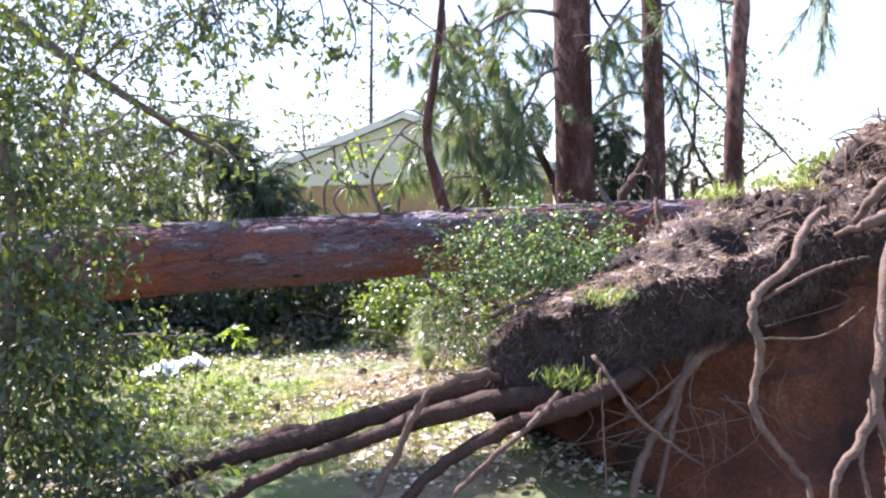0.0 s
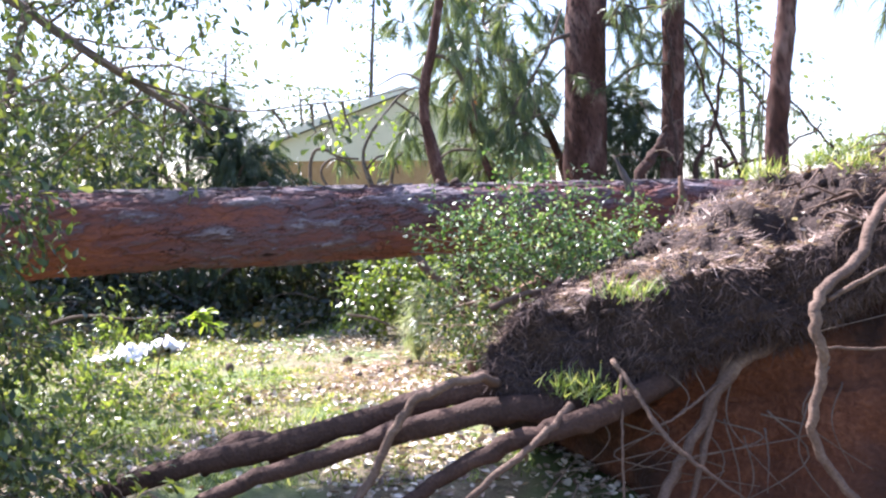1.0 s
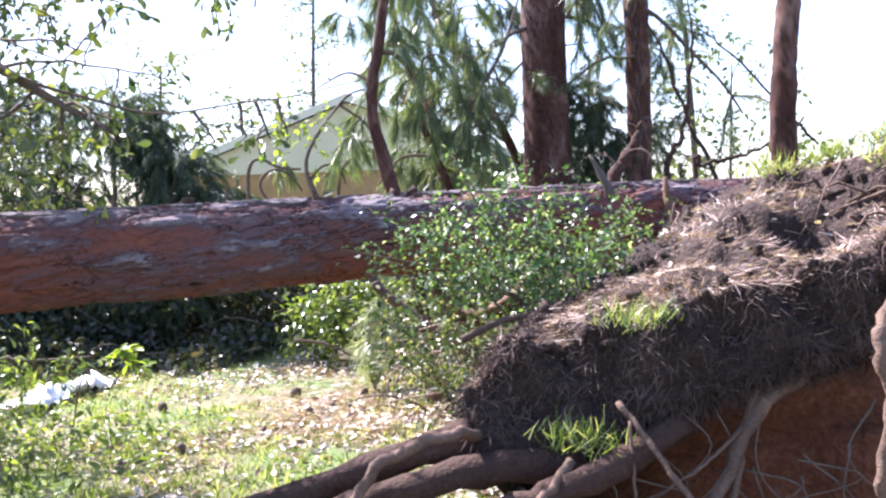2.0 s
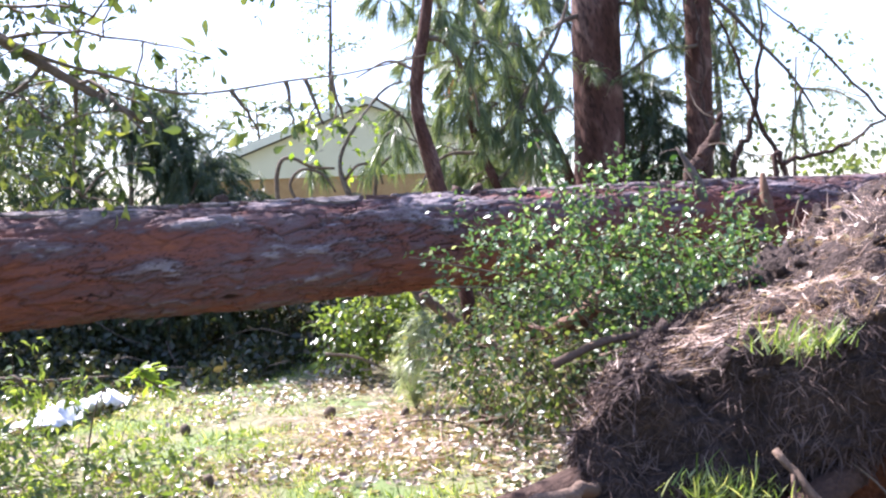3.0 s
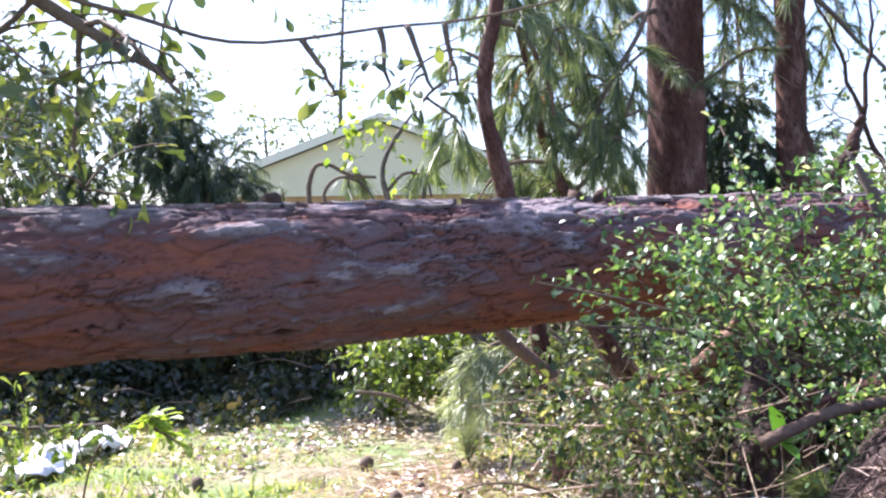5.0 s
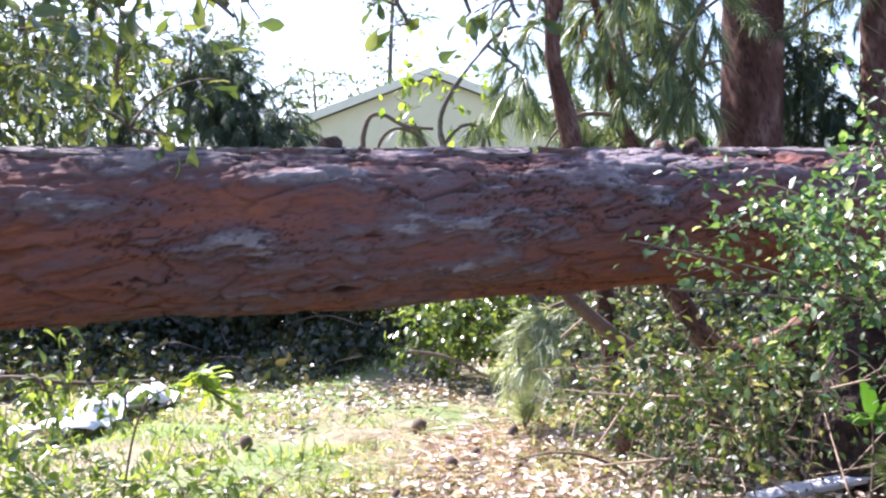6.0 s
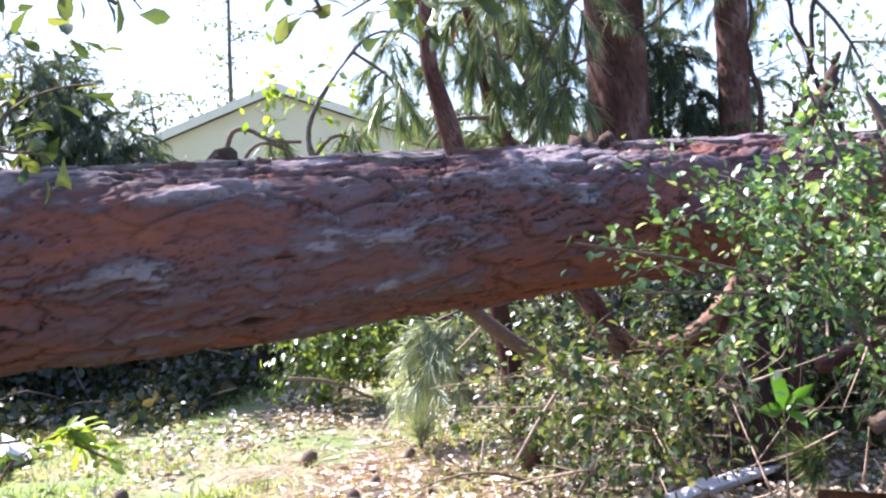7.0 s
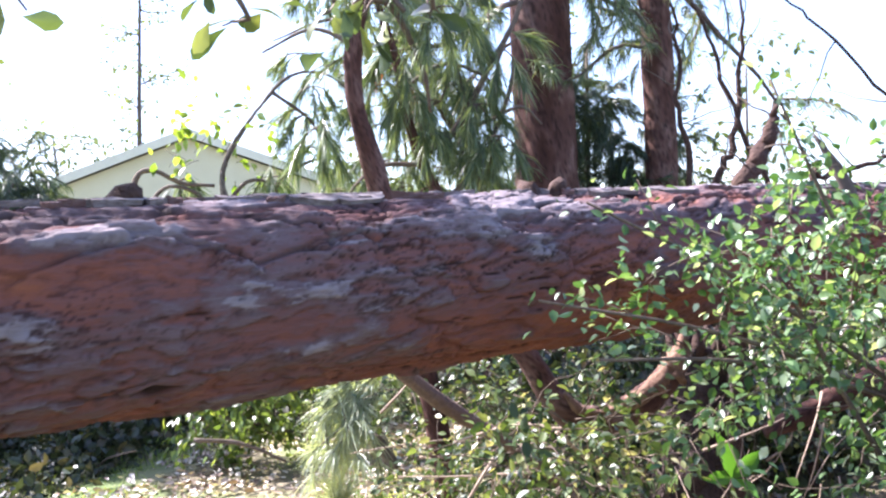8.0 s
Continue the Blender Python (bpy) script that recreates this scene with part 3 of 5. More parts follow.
def build_fallen_pine():
    t = thing("fallen_pine", "fallen pine trunk with flaking reddish-grey bark, lying level", "fallen tree")
    xs = np.linspace(-6.5, 7.5, 30)
    line = np.array([log_at(x) for x in xs])
    bark_trunk("trunk", line, [log_radius(x) for x in xs], M_LOG, t, 0.008, 0.007, (0.26, 0.085), 0.02, weather_light=0.24, layers=6, scarps=0.75,
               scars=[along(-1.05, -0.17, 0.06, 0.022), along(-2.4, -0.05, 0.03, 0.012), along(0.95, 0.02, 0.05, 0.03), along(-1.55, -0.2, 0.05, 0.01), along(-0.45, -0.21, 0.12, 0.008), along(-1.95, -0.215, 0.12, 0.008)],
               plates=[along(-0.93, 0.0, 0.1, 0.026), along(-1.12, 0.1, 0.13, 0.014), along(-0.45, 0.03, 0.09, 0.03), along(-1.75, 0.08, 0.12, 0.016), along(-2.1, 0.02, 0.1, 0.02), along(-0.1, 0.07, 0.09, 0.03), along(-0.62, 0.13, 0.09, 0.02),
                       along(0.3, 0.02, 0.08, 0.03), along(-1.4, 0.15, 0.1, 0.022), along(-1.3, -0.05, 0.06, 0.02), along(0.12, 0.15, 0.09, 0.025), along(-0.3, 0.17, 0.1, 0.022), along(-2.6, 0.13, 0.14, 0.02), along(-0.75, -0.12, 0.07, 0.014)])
    up = np.array((0, 0, 1.0))
    for x, tall, wide in ((-1.06, 0.055, 0.06), (0.12, 0.06, 0.05), (0.02, 0.03, 0.07)):
        c = log_at(x) + up * (log_radius(x) - 0.02)
        g = Geo()
        tube(g, spline([c - up * 0.04, c + up * tall * 0.4, c + up * tall + np.array((wide * 0.4, 0, 0))], 7), [wide * 0.9, wide * 0.75, wide * 0.6, wide * 0.2], 11, 0.2)
        part("knot", g, M_ROOTDARK, t, "dark broken-off knot")
    g = Geo()
    b = log_at(1.32) + np.array((0.02, -0.16, 0.1))
    tube(g, spline([b, b + (-.04, -.02, .12), b + (-.13, 0.02, .3)], 10), [0.03, 0.028, 0.022, 0.004], 7, 0.12)
    part("branch_stub", g, M_GREYBARK, t, "broken grey branch stub")
    g = Geo()
    b = log_at(1.75) + np.array((0, -0.2, -0.12))
    tube(g, spline([b, b + (-.03, -.03, .15), b + (-.06, -.03, .36)], 10), [0.05, 0.045, 0.03, 0.012], 7, 0.15)
    part("branch_stub", g, M_WOOD, t, "torn orange-brown branch stub")
    build_bark_flakes(t)


def build_bark_flakes(t):
    """Loose scaly flakes of bark lying a little proud of the trunk, and curling up along its top; most are paler, to
    paint in the sunlit strip there.
    """
    meshes = []
    for v in range(20):
        rr = np.random.default_rng(200 + v)
        n = 11
        a = np.linspace(0, 2 * np.pi, n, endpoint=False)
        rad = 1 + rr.normal(size=n) * 0.2
        lx, ly = (rr.uniform(0.04, 0.1), rr.uniform(0.014, 0.03)) if v < 10 else (rr.uniform(0.03, 0.08), rr.uniform(0.01, 0.022))
        x, y = np.cos(a) * lx * rad, np.sin(a) * ly * rad
        lift = 0.004 + 0.01 * rr.uniform(0, 1, n) ** 3
        R0 = 0.235
        drop = R0 - np.sqrt(R0 ** 2 - y ** 2)
        outer = np.stack([x, y, lift - drop], 1)
        inner = np.stack([x * 0.55, y * 0.55, 0.007 + rr.normal(size=n) * 0.0015], 1)
        under = np.stack([x * 0.93, y * 0.93, -0.012 - drop], 1)
        g = Geo()
        g.add(np.vstack([outer, inner, under, [(0, 0, 0.008)]]), [(k, (k + 1) % n, n + (k + 1) % n, n + k) for k in range(n)] + [(n + k, n + (k + 1) % n, 3 * n) for k in range(n)] + [(2 * n + k, 2 * n + (k + 1) % n, (k + 1) % n, k) for k in range(n)])
        me = g.mesh("bark_flake", smooth=False)
        me.materials.append(M_FLAKE_SUNLIT if v < 10 else M_FLAKE_RED)
        meshes.append(me)
    axis = Vector(unit(LOG_B - LOG_A))
    side = axis.cross(Vector((0, 0, 1))).normalized()
    up = side.cross(axis)
    rr = np.random.default_rng(77)
    for k in range(150):
        x = rr.uniform(-2.7, 2.0)
        small = 1.0 if k < 110 else 0.6
        ang = radians(rr.uniform(70, 108))
        out = side * math.cos(ang) + up * math.sin(ang)
        c = Vector(log_at(x)) + out * (log_radius(x) + 0.002)
        turn = rr.normal() * 0.16
        ex = axis * math.cos(turn) + out.cross(axis) * math.sin(turn)
        ey = out.cross(ex)
        m = Matrix((ex, ey, out)).transposed().to_4x4()
        m.translation = c
        ob = new("bark_flake", meshes[rr.integers(0, 10) + (0 if k < 110 else 10)])
        ob.parent = t
        ob.matrix_world = m @ Matrix.Diagonal((small * rr.uniform(0.5, 1.3), small * rr.uniform(0.6, 1.2), rr.uniform(0.6, 1.1), 1))


build_fallen_pine()


# ---------------------------------------------------------------- root plate
def interp(x, xs, ys):
    return np.interp(x, xs, ys)


PX = [0.25, 0.38, 0.6, 0.9, 1.2, 1.6, 1.9, 2.2, 2.45, 2.8, 3.4, 4.2]
SEC = {  # y and z of the section's corners along x
    "back": ([5.7, 6.3, 6.7, 6.9, 7.0, 7.1, 7.2, 7.3, 7.4, 7.5, 7.7, 7.9], [0.3, 0.1, -.1, -.15, -.2, -.2, -.2, -.2, -.2, -.2, -.2, -.2]),
    "shoulder": ([5.5, 5.95, 6.2, 6.5, 6.6, 6.7, 6.8, 6.9, 6.9, 7.0, 7.1, 7.3], [0.5, 0.58, 0.7, 0.85, 0.98, 1.15, 1.3, 1.4, 1.5, 1.5, 1.5, 1.5]),
    "crest": ([5.35, 5.65, 5.85, 6.0, 6.1, 6.2, 6.2, 6.0, 5.7, 5.6, 5.7, 5.9], [0.66, 0.8, 0.95, 1.12, 1.28, 1.5, 1.6, 1.68, 1.82, 2.12, 2.4, 2.4]),
    "top": ([5.3, 5.27, 5.25, 5.24, 5.23, 5.2, 5.15, 5.1, 5.05, 5.0, 5.0, 5.1], [0.76, 0.88, 0.99, 1.03, 1.07, 1.16, 1.28, 1.46, 1.62, 1.9, 2.15, 2.15]),
    "lip": ([5.24, 5.18, 5.17, 5.16, 5.15, 5.12, 5.07, 5.02, 4.97, 4.92, 4.92, 5.0], [0.56, 0.54, 0.58, 0.68, 0.76, 0.9, 1.06, 1.24, 1.4, 1.6, 1.85, 1.85]),
    "under": ([5.3, 5.3, 5.27, 5.27, 5.27, 5.25, 5.2, 5.12, 5.05, 4.98, 4.95, 5.05], [0.5, 0.46, 0.5, 0.58, 0.66, 0.78, 0.92, 1.08, 1.25, 1.4, 1.6, 1.6]),
}


def build_root_plate():
    t = thing("root_plate", "upturned root plate of dark soil and red clay with hanging roots", "root plate")

    def sheet(rows, per, rough, seed, name, mat, label, start):
        xs = np.linspace(start, 4.2, 220)
        key = []
        for r in rows:
            key.append(np.stack([xs, np.interp(xs, PX, r[0]), np.interp(xs, PX, r[1])], 1))
        key = np.array(key)
        m = per * (len(rows) - 1) + 1
        V = np.linspace(0, len(rows) - 1, m)
        i = np.minimum(V.astype(int), len(rows) - 2)
        f = (V - i)[:, None, None]
        P = key[i] * (1 - f) + key[i + 1] * f
        fall = np.clip((P[..., 0] - 3.3) / 0.85, 0, 1)
        P[..., 2] = P[..., 2] * (1 - fall ** 1.6) - 0.35 * fall ** 1.6
        d = rough * waves(P[..., 0] * 5, P[..., 1] * 5 + P[..., 2] * 6, seed, 5) + rough * 0.9 * np.clip(P[..., 0] - 1.2, 0, 1) * waves(P[..., 0] * 9, P[..., 1] * 8, seed + 3, 3)
        c1, c2, tone = cells(P[..., 0] * 9, (P[..., 1] + 1.7 * P[..., 2]) * 9)
        d = d + rough * 0.6 * (0.5 - c1)
        if start > 0.5:
            P[..., 1] += np.clip(1.05 - P[..., 0] + 0.1 * waves(P[..., 2] * 7, P[..., 0], 63, 3), 0, 1) * 2.6
        P[..., 1] -= d * 0.7
        P[..., 2] += d * 0.7
        n = len(xs)
        a, b = np.meshgrid(np.arange(m - 1), np.arange(n - 1), indexing="ij")
        g = Geo()
        g.add(P, np.stack([a * n + b, a * n + b + 1, (a + 1) * n + b + 1, (a + 1) * n + b], -1).reshape(-1, 4).tolist())
        part(name, g, mat, t, label)
        return P

    SEC["hollow"] = ([5.6, 6.0, 6.3, 6.5, 6.6, 6.7, 6.7, 6.7, 6.7, 6.7, 6.7, 6.7], [0.5, 0.4, 0.4, 0.4, 0.4, 0.4, 0.4, 0.4, 0.4, 0.4, 0.4, 0.4])
    order = ["back", "shoulder", "crest", "top", "lip", "under", "hollow"]
    crust = sheet([SEC[k] for k in order], 22, 0.085, 41, "soil_crust", M_CRUST, "dark fibrous soil crust matted with roots", 0.25)
    face_mid = ([5.7, 5.7, 5.68, 5.65, 5.6, 5.4, 5.05, 4.95, 4.85, 4.75, 4.7, 4.7], [0.4, 0.35, 0.35, 0.35, 0.4, 0.5, 0.55, 0.6, 0.65, 0.7, 0.8, 0.8])
    face_low = ([5.7, 5.7, 5.65, 5.6, 5.45, 5.2, 4.85, 4.7, 4.6, 4.5, 4.4, 4.4], [0.0, -.1, -.2, -.25, -.3, -.3, -.3, -.3, -.3, -.3, -.3, -.3])
    foot = ([5.0, 4.9, 4.8, 4.7, 4.6, 4.4, 4.2, 4.1, 4.0, 3.9, 3.9, 3.9], [-.2, -.4, -.6, -.65, -.65, -.65, -.65, -.65, -.65, -.6, -.6, -.6])
    inner = (SEC["under"][0], [z + 0.03 for z in SEC["under"][1]])
    sheet([([y + 0.05 for y in inner[0]], inner[1]), face_mid, face_low, foot], 26, 0.045, 57, "clay_face", M_CLAY, "red clay underside", 0.62)

    # straw and fibres over the crust
    keep = crust[22 * 1 + 6:22 * 3 + 1].reshape(-1, 3)
    pick = keep[R.integers(0, len(keep), 46000)]
    mat = waves(pick[:, 0] * 6, pick[:, 1] * 6, 71, 3)
    pick = pick[(pick[:, 0] < 3.3) & (mat + R.normal(size=len(mat)) * 0.5 > -0.75 + 2.2 * np.clip(0.95 - pick[:, 0], 0, 0.6))]
    lie = waves(pick[:, 0] * 3, pick[:, 1] * 3, 72, 2) * 1.6
    D = np.stack([np.cos(lie), np.sin(lie) - 0.2, np.full(len(pick), 0.15)], 1) + R.normal(size=(len(pick), 3)) * np.array((0.45, 0.45, 0.3))
    g = Geo()
    scatter(g, (BLADE[0] * np.array((0.8, 1, 0.5)), BLADE[1]), pick + np.array((0, 0, 0.01)) + R.normal(size=pick.shape) * 0.008, D, R.uniform(0.025, 0.1, len(pick)))
    part("straw", g, M_STRAW, t, "dry pine straw")["kind"] = "stuff"
    g = Geo()
    pick = keep[R.integers(0, len(keep), 1000)]
    pick = pick[(pick[:, 0] < 3.0) & (pick[:, 0] > 0.9)]
    scatter(g, CURLED, pick + np.array((0, 0, 0.015)), np.stack([R.normal(size=len(pick)), R.normal(size=len(pick)), R.normal(size=len(pick)) * 0.3], 1), R.uniform(0.02, 0.05, len(pick)), np.stack([R.normal(size=len(pick)) * 0.4, R.normal(size=len(pick)) * 0.4, np.ones(len(pick))], 1))
    part("dead_leaves", g, M_LITTER, t, "dry brown leaves caught in the straw")["kind"] = "stuff"
    g = Geo()
    rows = keep[(keep[:, 0] > 1.9) & (keep[:, 0] < 3.2)]
    for p in rows[R.integers(0, len(rows), 260)]:
        a = unit(R.normal(size=3) * np.array((1, 0.5, 0.8)) + np.array((-0.6, -0.4, -0.2)))
        L = R.uniform(0.08, 0.35)
        tube(g, spline([p, p + a * L * 0.5 + R.normal(size=3) * 0.03 + np.array((0, 0, 0.03)), p + a * L + np.array((0, 0, -0.05))], 6), [R.uniform(0.003, 0.012), 0.002], 4, 0.1)
    part("rootlet", g, M_ROOT, t, "tangle of short reddish roots")["kind"] = "stuff"
    g = Geo()
    rows = crust[22 * 2 - 8:22 * 3 + 6].reshape(-1, 3)
    rows = rows[(rows[:, 0] > 0.4) & (rows[:, 0] < 3.2)]
    for p in rows[R.integers(0, len(rows), 220)]:
        s = R.uniform(0.01, 0.03)
        a = R.normal(size=(2, 3)) * s
        tube(g, [p - a[0], p + np.array((0, 0, s * 0.5)), p + a[0] + a[1] * 0.4], [s * 0.5, s, s * 0.3], 6, 0.25)
    part("clod", g, M_CRUST, t, "loose dark clods")["kind"] = "stuff"
    keep = crust[22 * 3 - 2:22 * 5 + 8].reshape(-1, 3)
    tip = crust[22 * 2 - 4:22 * 3].reshape(-1, 3)
    tip = tip[tip[:, 0] < 0.95 + 0.1 * np.sin(tip[:, 1] * 9)]
    pick = np.concatenate([keep[R.integers(0, len(keep), 24000)], tip[R.integers(0, len(tip), 6000)]])
    D = np.stack([R.normal(size=len(pick)) * 0.6 - 0.15, -np.abs(R.normal(size=len(pick))) * 0.7, R.normal(size=len(pick)) * 0.6 - 0.55], 1)
    g = Geo()
    scatter(g, (BLADE[0] * np.array((1.3, 1, 1)), BLADE[1]), pick, D, R.uniform(0.025, 0.1, len(pick)))
    part("root_fuzz", g, M_FUZZ, t, "fine dark root fibres")["kind"] = "stuff"
    g = Geo()
    for cx, cy, cz in ((0.87, 5.1, 1.04), (2.05, 6.0, 1.66), (2.25, 5.9, 1.72), (2.4, 5.8, 1.78), (1.8, 6.05, 1.6), (0.69, 5.1, 0.58), (0.62, 5.1, 0.62), (2.15, 5.6, 1.62)):
        n = 150
        P = np.array((cx, cy, cz)) + R.normal(size=(n, 3)) * np.array((0.07, 0.06, 0.02))
        scatter(g, (BLADE[0] * np.array((2, 1, 1)), BLADE[1]), P, np.stack([R.normal(size=n) * 0.7, R.normal(size=n) * 0.7 - 0.2, np.ones(n)], 1), R.uniform(0.04, 0.1, n))
    part("turf", g, M_GRASS, t, "tufts of green turf")["kind"] = "stuff"

    def root(pts, radii, lumps=0.07, n=30, label="pale bare root", mat=M_ROOT):
        g = Geo()
        line = spline(pts, n)
        if mat is M_ROOT:
            radii = [0.85 * q for q in radii]
        line[1:-1] += R.normal(size=(len(line) - 2, 3)) * min(0.006, max(radii) * 0.2)
        tube(g, line, radii, 10, lumps)
        return part("root", g, mat, t, label)

    brown = dict(label="thick brown root", mat=M_ROOTDARK, lumps=0.1)
    root([(0.7, 5.4, 0.6), (0.25, 5.28, 0.6), (-0.2, 5.2, 0.49), (-0.73, 5.2, 0.34), (-1.15, 5.2, 0.24), (-1.56, 5.2, 0.12), (-1.85, 5.1, -0.12)], [0.08, 0.07, 0.058, 0.058, 0.055, 0.045, 0.035], **brown)
    root([(0.7, 5.25, 0.5), (0.21, 5.1, 0.5), (-0.1, 5.05, 0.45), (-0.47, 5.05, 0.33), (-0.84, 5.05, 0.22), (-1.2, 4.95, 0.05), (-1.4, 4.9, -0.12)], [0.07, 0.062, 0.052, 0.045, 0.04, 0.032, 0.025], **brown)
    root([(1.1, 5.25, 0.62), (0.68, 4.98, 0.5), (0.41, 4.95, 0.43), (0.17, 4.95, 0.33), (-0.08, 4.95, 0.18), (-0.25, 4.92, 0.02), (-0.5, 4.85, -0.2)], [0.06, 0.056, 0.046, 0.04, 0.032, 0.028, 0.02], **brown)
    root([(0.3, 5.25, 0.6), (0.18, 4.98, 0.68), (-0.06, 4.95, 0.61), (-0.19, 4.95, 0.46), (-0.28, 4.95, 0.26), (-0.4, 4.92, 0.05), (-0.5, 4.85, -0.25)], [0.028, 0.024, 0.026, 0.026, 0.024, 0.022, 0.018])
    root([(0.6, 5.0, 0.56), (0.43, 4.88, 0.42), (0.22, 4.85, 0.26), (0.0, 4.8, 0.06), (-0.15, 4.75, -0.2)], [0.022, 0.02, 0.018, 0.015, 0.012])
    lump = Geo()
    tube(lump, spline([(-1.12, 5.3, 0.18), (-0.98, 5.3, 0.3), (-0.82, 5.3, 0.3), (-0.72, 5.3, 0.2)], 10), [0.03, 0.06, 0.07, 0.03], 10, 0.12)
    part("root_burl", lump, M_ROOTDARK, t, "dark lump of soil on the root")
    root([(2.1, 5.15, 1.5), (1.91, 4.9, 1.43), (1.73, 4.7, 1.22), (1.51, 4.5, 1.1), (1.46, 4.45, 0.97), (1.5, 4.45, 0.81), (1.45, 4.45, 0.59), (1.52, 4.45, 0.43), (1.65, 4.4, 0.25), (1.69, 4.35, 0.12), (1.7, 4.3, -0.2)], [0.02, 0.026, 0.028, 0.027, 0.026, 0.026, 0.022, 0.021, 0.019, 0.016, 0.012], n=56)
    root([(2.2, 4.85, 1.24), (1.94, 4.6, 1.23), (1.76, 4.55, 1.18), (1.53, 4.5, 1.07)], [0.006, 0.01, 0.011, 0.012])
    root([(2.1, 4.7, 1.0), (1.93, 4.5, 0.95), (1.77, 4.5, 0.88), (1.49, 4.45, 0.89)], [0.003, 0.006, 0.007, 0.007])
    root([(1.95, 5.45, 1.0), (1.7, 5.3, 0.86), (1.38, 5.2, 0.67), (1.18, 5.1, 0.39), (1.01, 5.0, 0.11), (0.92, 4.9, -0.3)], [0.05, 0.05, 0.04, 0.03, 0.028, 0.022])
    root([(1.55, 5.35, 0.98), (1.4, 5.25, 0.79), (1.28, 5.15, 0.53), (1.22, 5.1, 0.32), (1.11, 5.0, -0.02), (1.08, 4.9, -0.3)], [0.018, 0.022, 0.022, 0.02, 0.014, 0.01])
    root([(0.8, 5.1, 0.74), (0.89, 5.0, 0.6), (1.0, 4.9, 0.43), (1.14, 4.85, 0.31), (1.31, 4.8, 0.19)], [0.014, 0.014, 0.013, 0.011, 0.005])
    root([(0.83, 5.05, 0.68), (0.82, 4.95, 0.3), (0.83, 4.9, -0.3)], [0.008, 0.007, 0.006])
    root([(1.3, 5.15, 0.62), (1.1, 5.05, 0.5), (0.95, 5.0, 0.44)], [0.009, 0.007, 0.004])
    root([(2.35, 4.75, 1.5), (2.14, 4.5, 1.24), (2.05, 4.4, 0.88), (1.99, 4.35, 0.62), (1.89, 4.3, 0.43), (1.79, 4.28, 0.3), (1.74, 4.25, 0.16), (1.74, 4.2, -0.2)], [0.04, 0.046, 0.044, 0.036, 0.028, 0.024, 0.018, 0.014])
    root([(1.98, 4.35, 0.6), (2.02, 4.28, 0.35), (2.0, 4.25, 0.15), (2.02, 4.2, -0.2)], [0.03, 0.028, 0.022, 0.016])
    root([(1.9, 4.3, 0.42), (1.88, 4.26, 0.3), (1.92, 4.24, 0.1), (1.9, 4.2, -0.2)], [0.014, 0.012, 0.012, 0.008])
    root([(2.7, 5.2, 1.62), (2.4, 4.85, 1.5), (2.15, 4.7, 1.42), (1.98, 4.75, 1.36)], [0.06, 0.05, 0.035, 0.012])
    root([(2.75, 5.1, 1.9), (2.45, 4.9, 1.72), (2.26, 4.85, 1.58), (2.15, 4.9, 1.42)], [0.05, 0.045, 0.035, 0.02])
    for _ in range(26):
        x = R.uniform(0.5, 2.9)
        y, z = np.interp(x, PX, SEC["lip"][0]) + 0.05, np.interp(x, PX, SEC["lip"][1]) - R.uniform(0, 0.5)
        L = R.uniform(0.15, 0.55)
        dx = R.normal() * 0.25
        root([(x, y, z), (x - dx * 0.5 + R.normal() * 0.05, y - 0.08, z - L * 0.45), (x + dx, y - 0.12 - R.uniform(0, 0.1), z - L)], [R.uniform(0.003, 0.006), 0.0015], 0.05, 12, "thin hanging root", M_TWIG)


build_root_plate()


# ---------------------------------------------------------------- standing pines
def build_standing_pine(base, mid, top, r0, r1, label, mat, limbs=(), cell=(0.16, 0.09), needle=M_NEEDLE, per=30):
    t = thing("pine_tree", label, "tree", group="standing pines")
    bark_trunk("trunk", spline([base, mid, top], 30), [r0 * 1.12, r0, (r0 + r1) / 2, r1], mat, t, 0.03, 0.016, cell, 0.012, seed=int(abs(base[0] * 10)))
    tips = []
    for p, d, length, r, depth, droop in limbs:
        g = Geo()
        grow(g, tips, p, d, length, r, depth, droop, 0.5, 5, 0.75)
        part("branch", g, M_TWIG, t)
    if tips:
        needle_tufts(tips, needle, t, int(per * 1.3), 0.18, 0.0024, 0.7, 0.7)
    return t


build_standing_pine((1.55, 10.9, -0.2), (1.565, 10.9, 1.9), (1.6, 10.9, 10.0), 0.218, 0.18, "tall standing pine with thick reddish plated bark", M_PINE,
                    [((1.4, 10.8, 3.2), (-0.9, -0.3, -0.1), 1.3, 0.025, 1, 1.0), ((1.4, 10.8, 3.8), (-0.9, -0.2, 0.1), 1.5, 0.03, 1, 1.2),
                     ((1.45, 10.75, 2.75), (0.1, -0.9, 0.1), 0.3, 0.01, 0, 1.6), ((1.7, 11.0, 4.3), (0.6, 0.6, 0), 1.5, 0.03, 1, 1.4),
                     ((1.4, 11.0, 4.2), (-0.9, 0.4, -0.1), 1.6, 0.03, 1, 1.6), ((1.75, 10.8, 3.3), (0.9, -0.1, -0.1), 0.8, 0.02, 0, 0.3)])
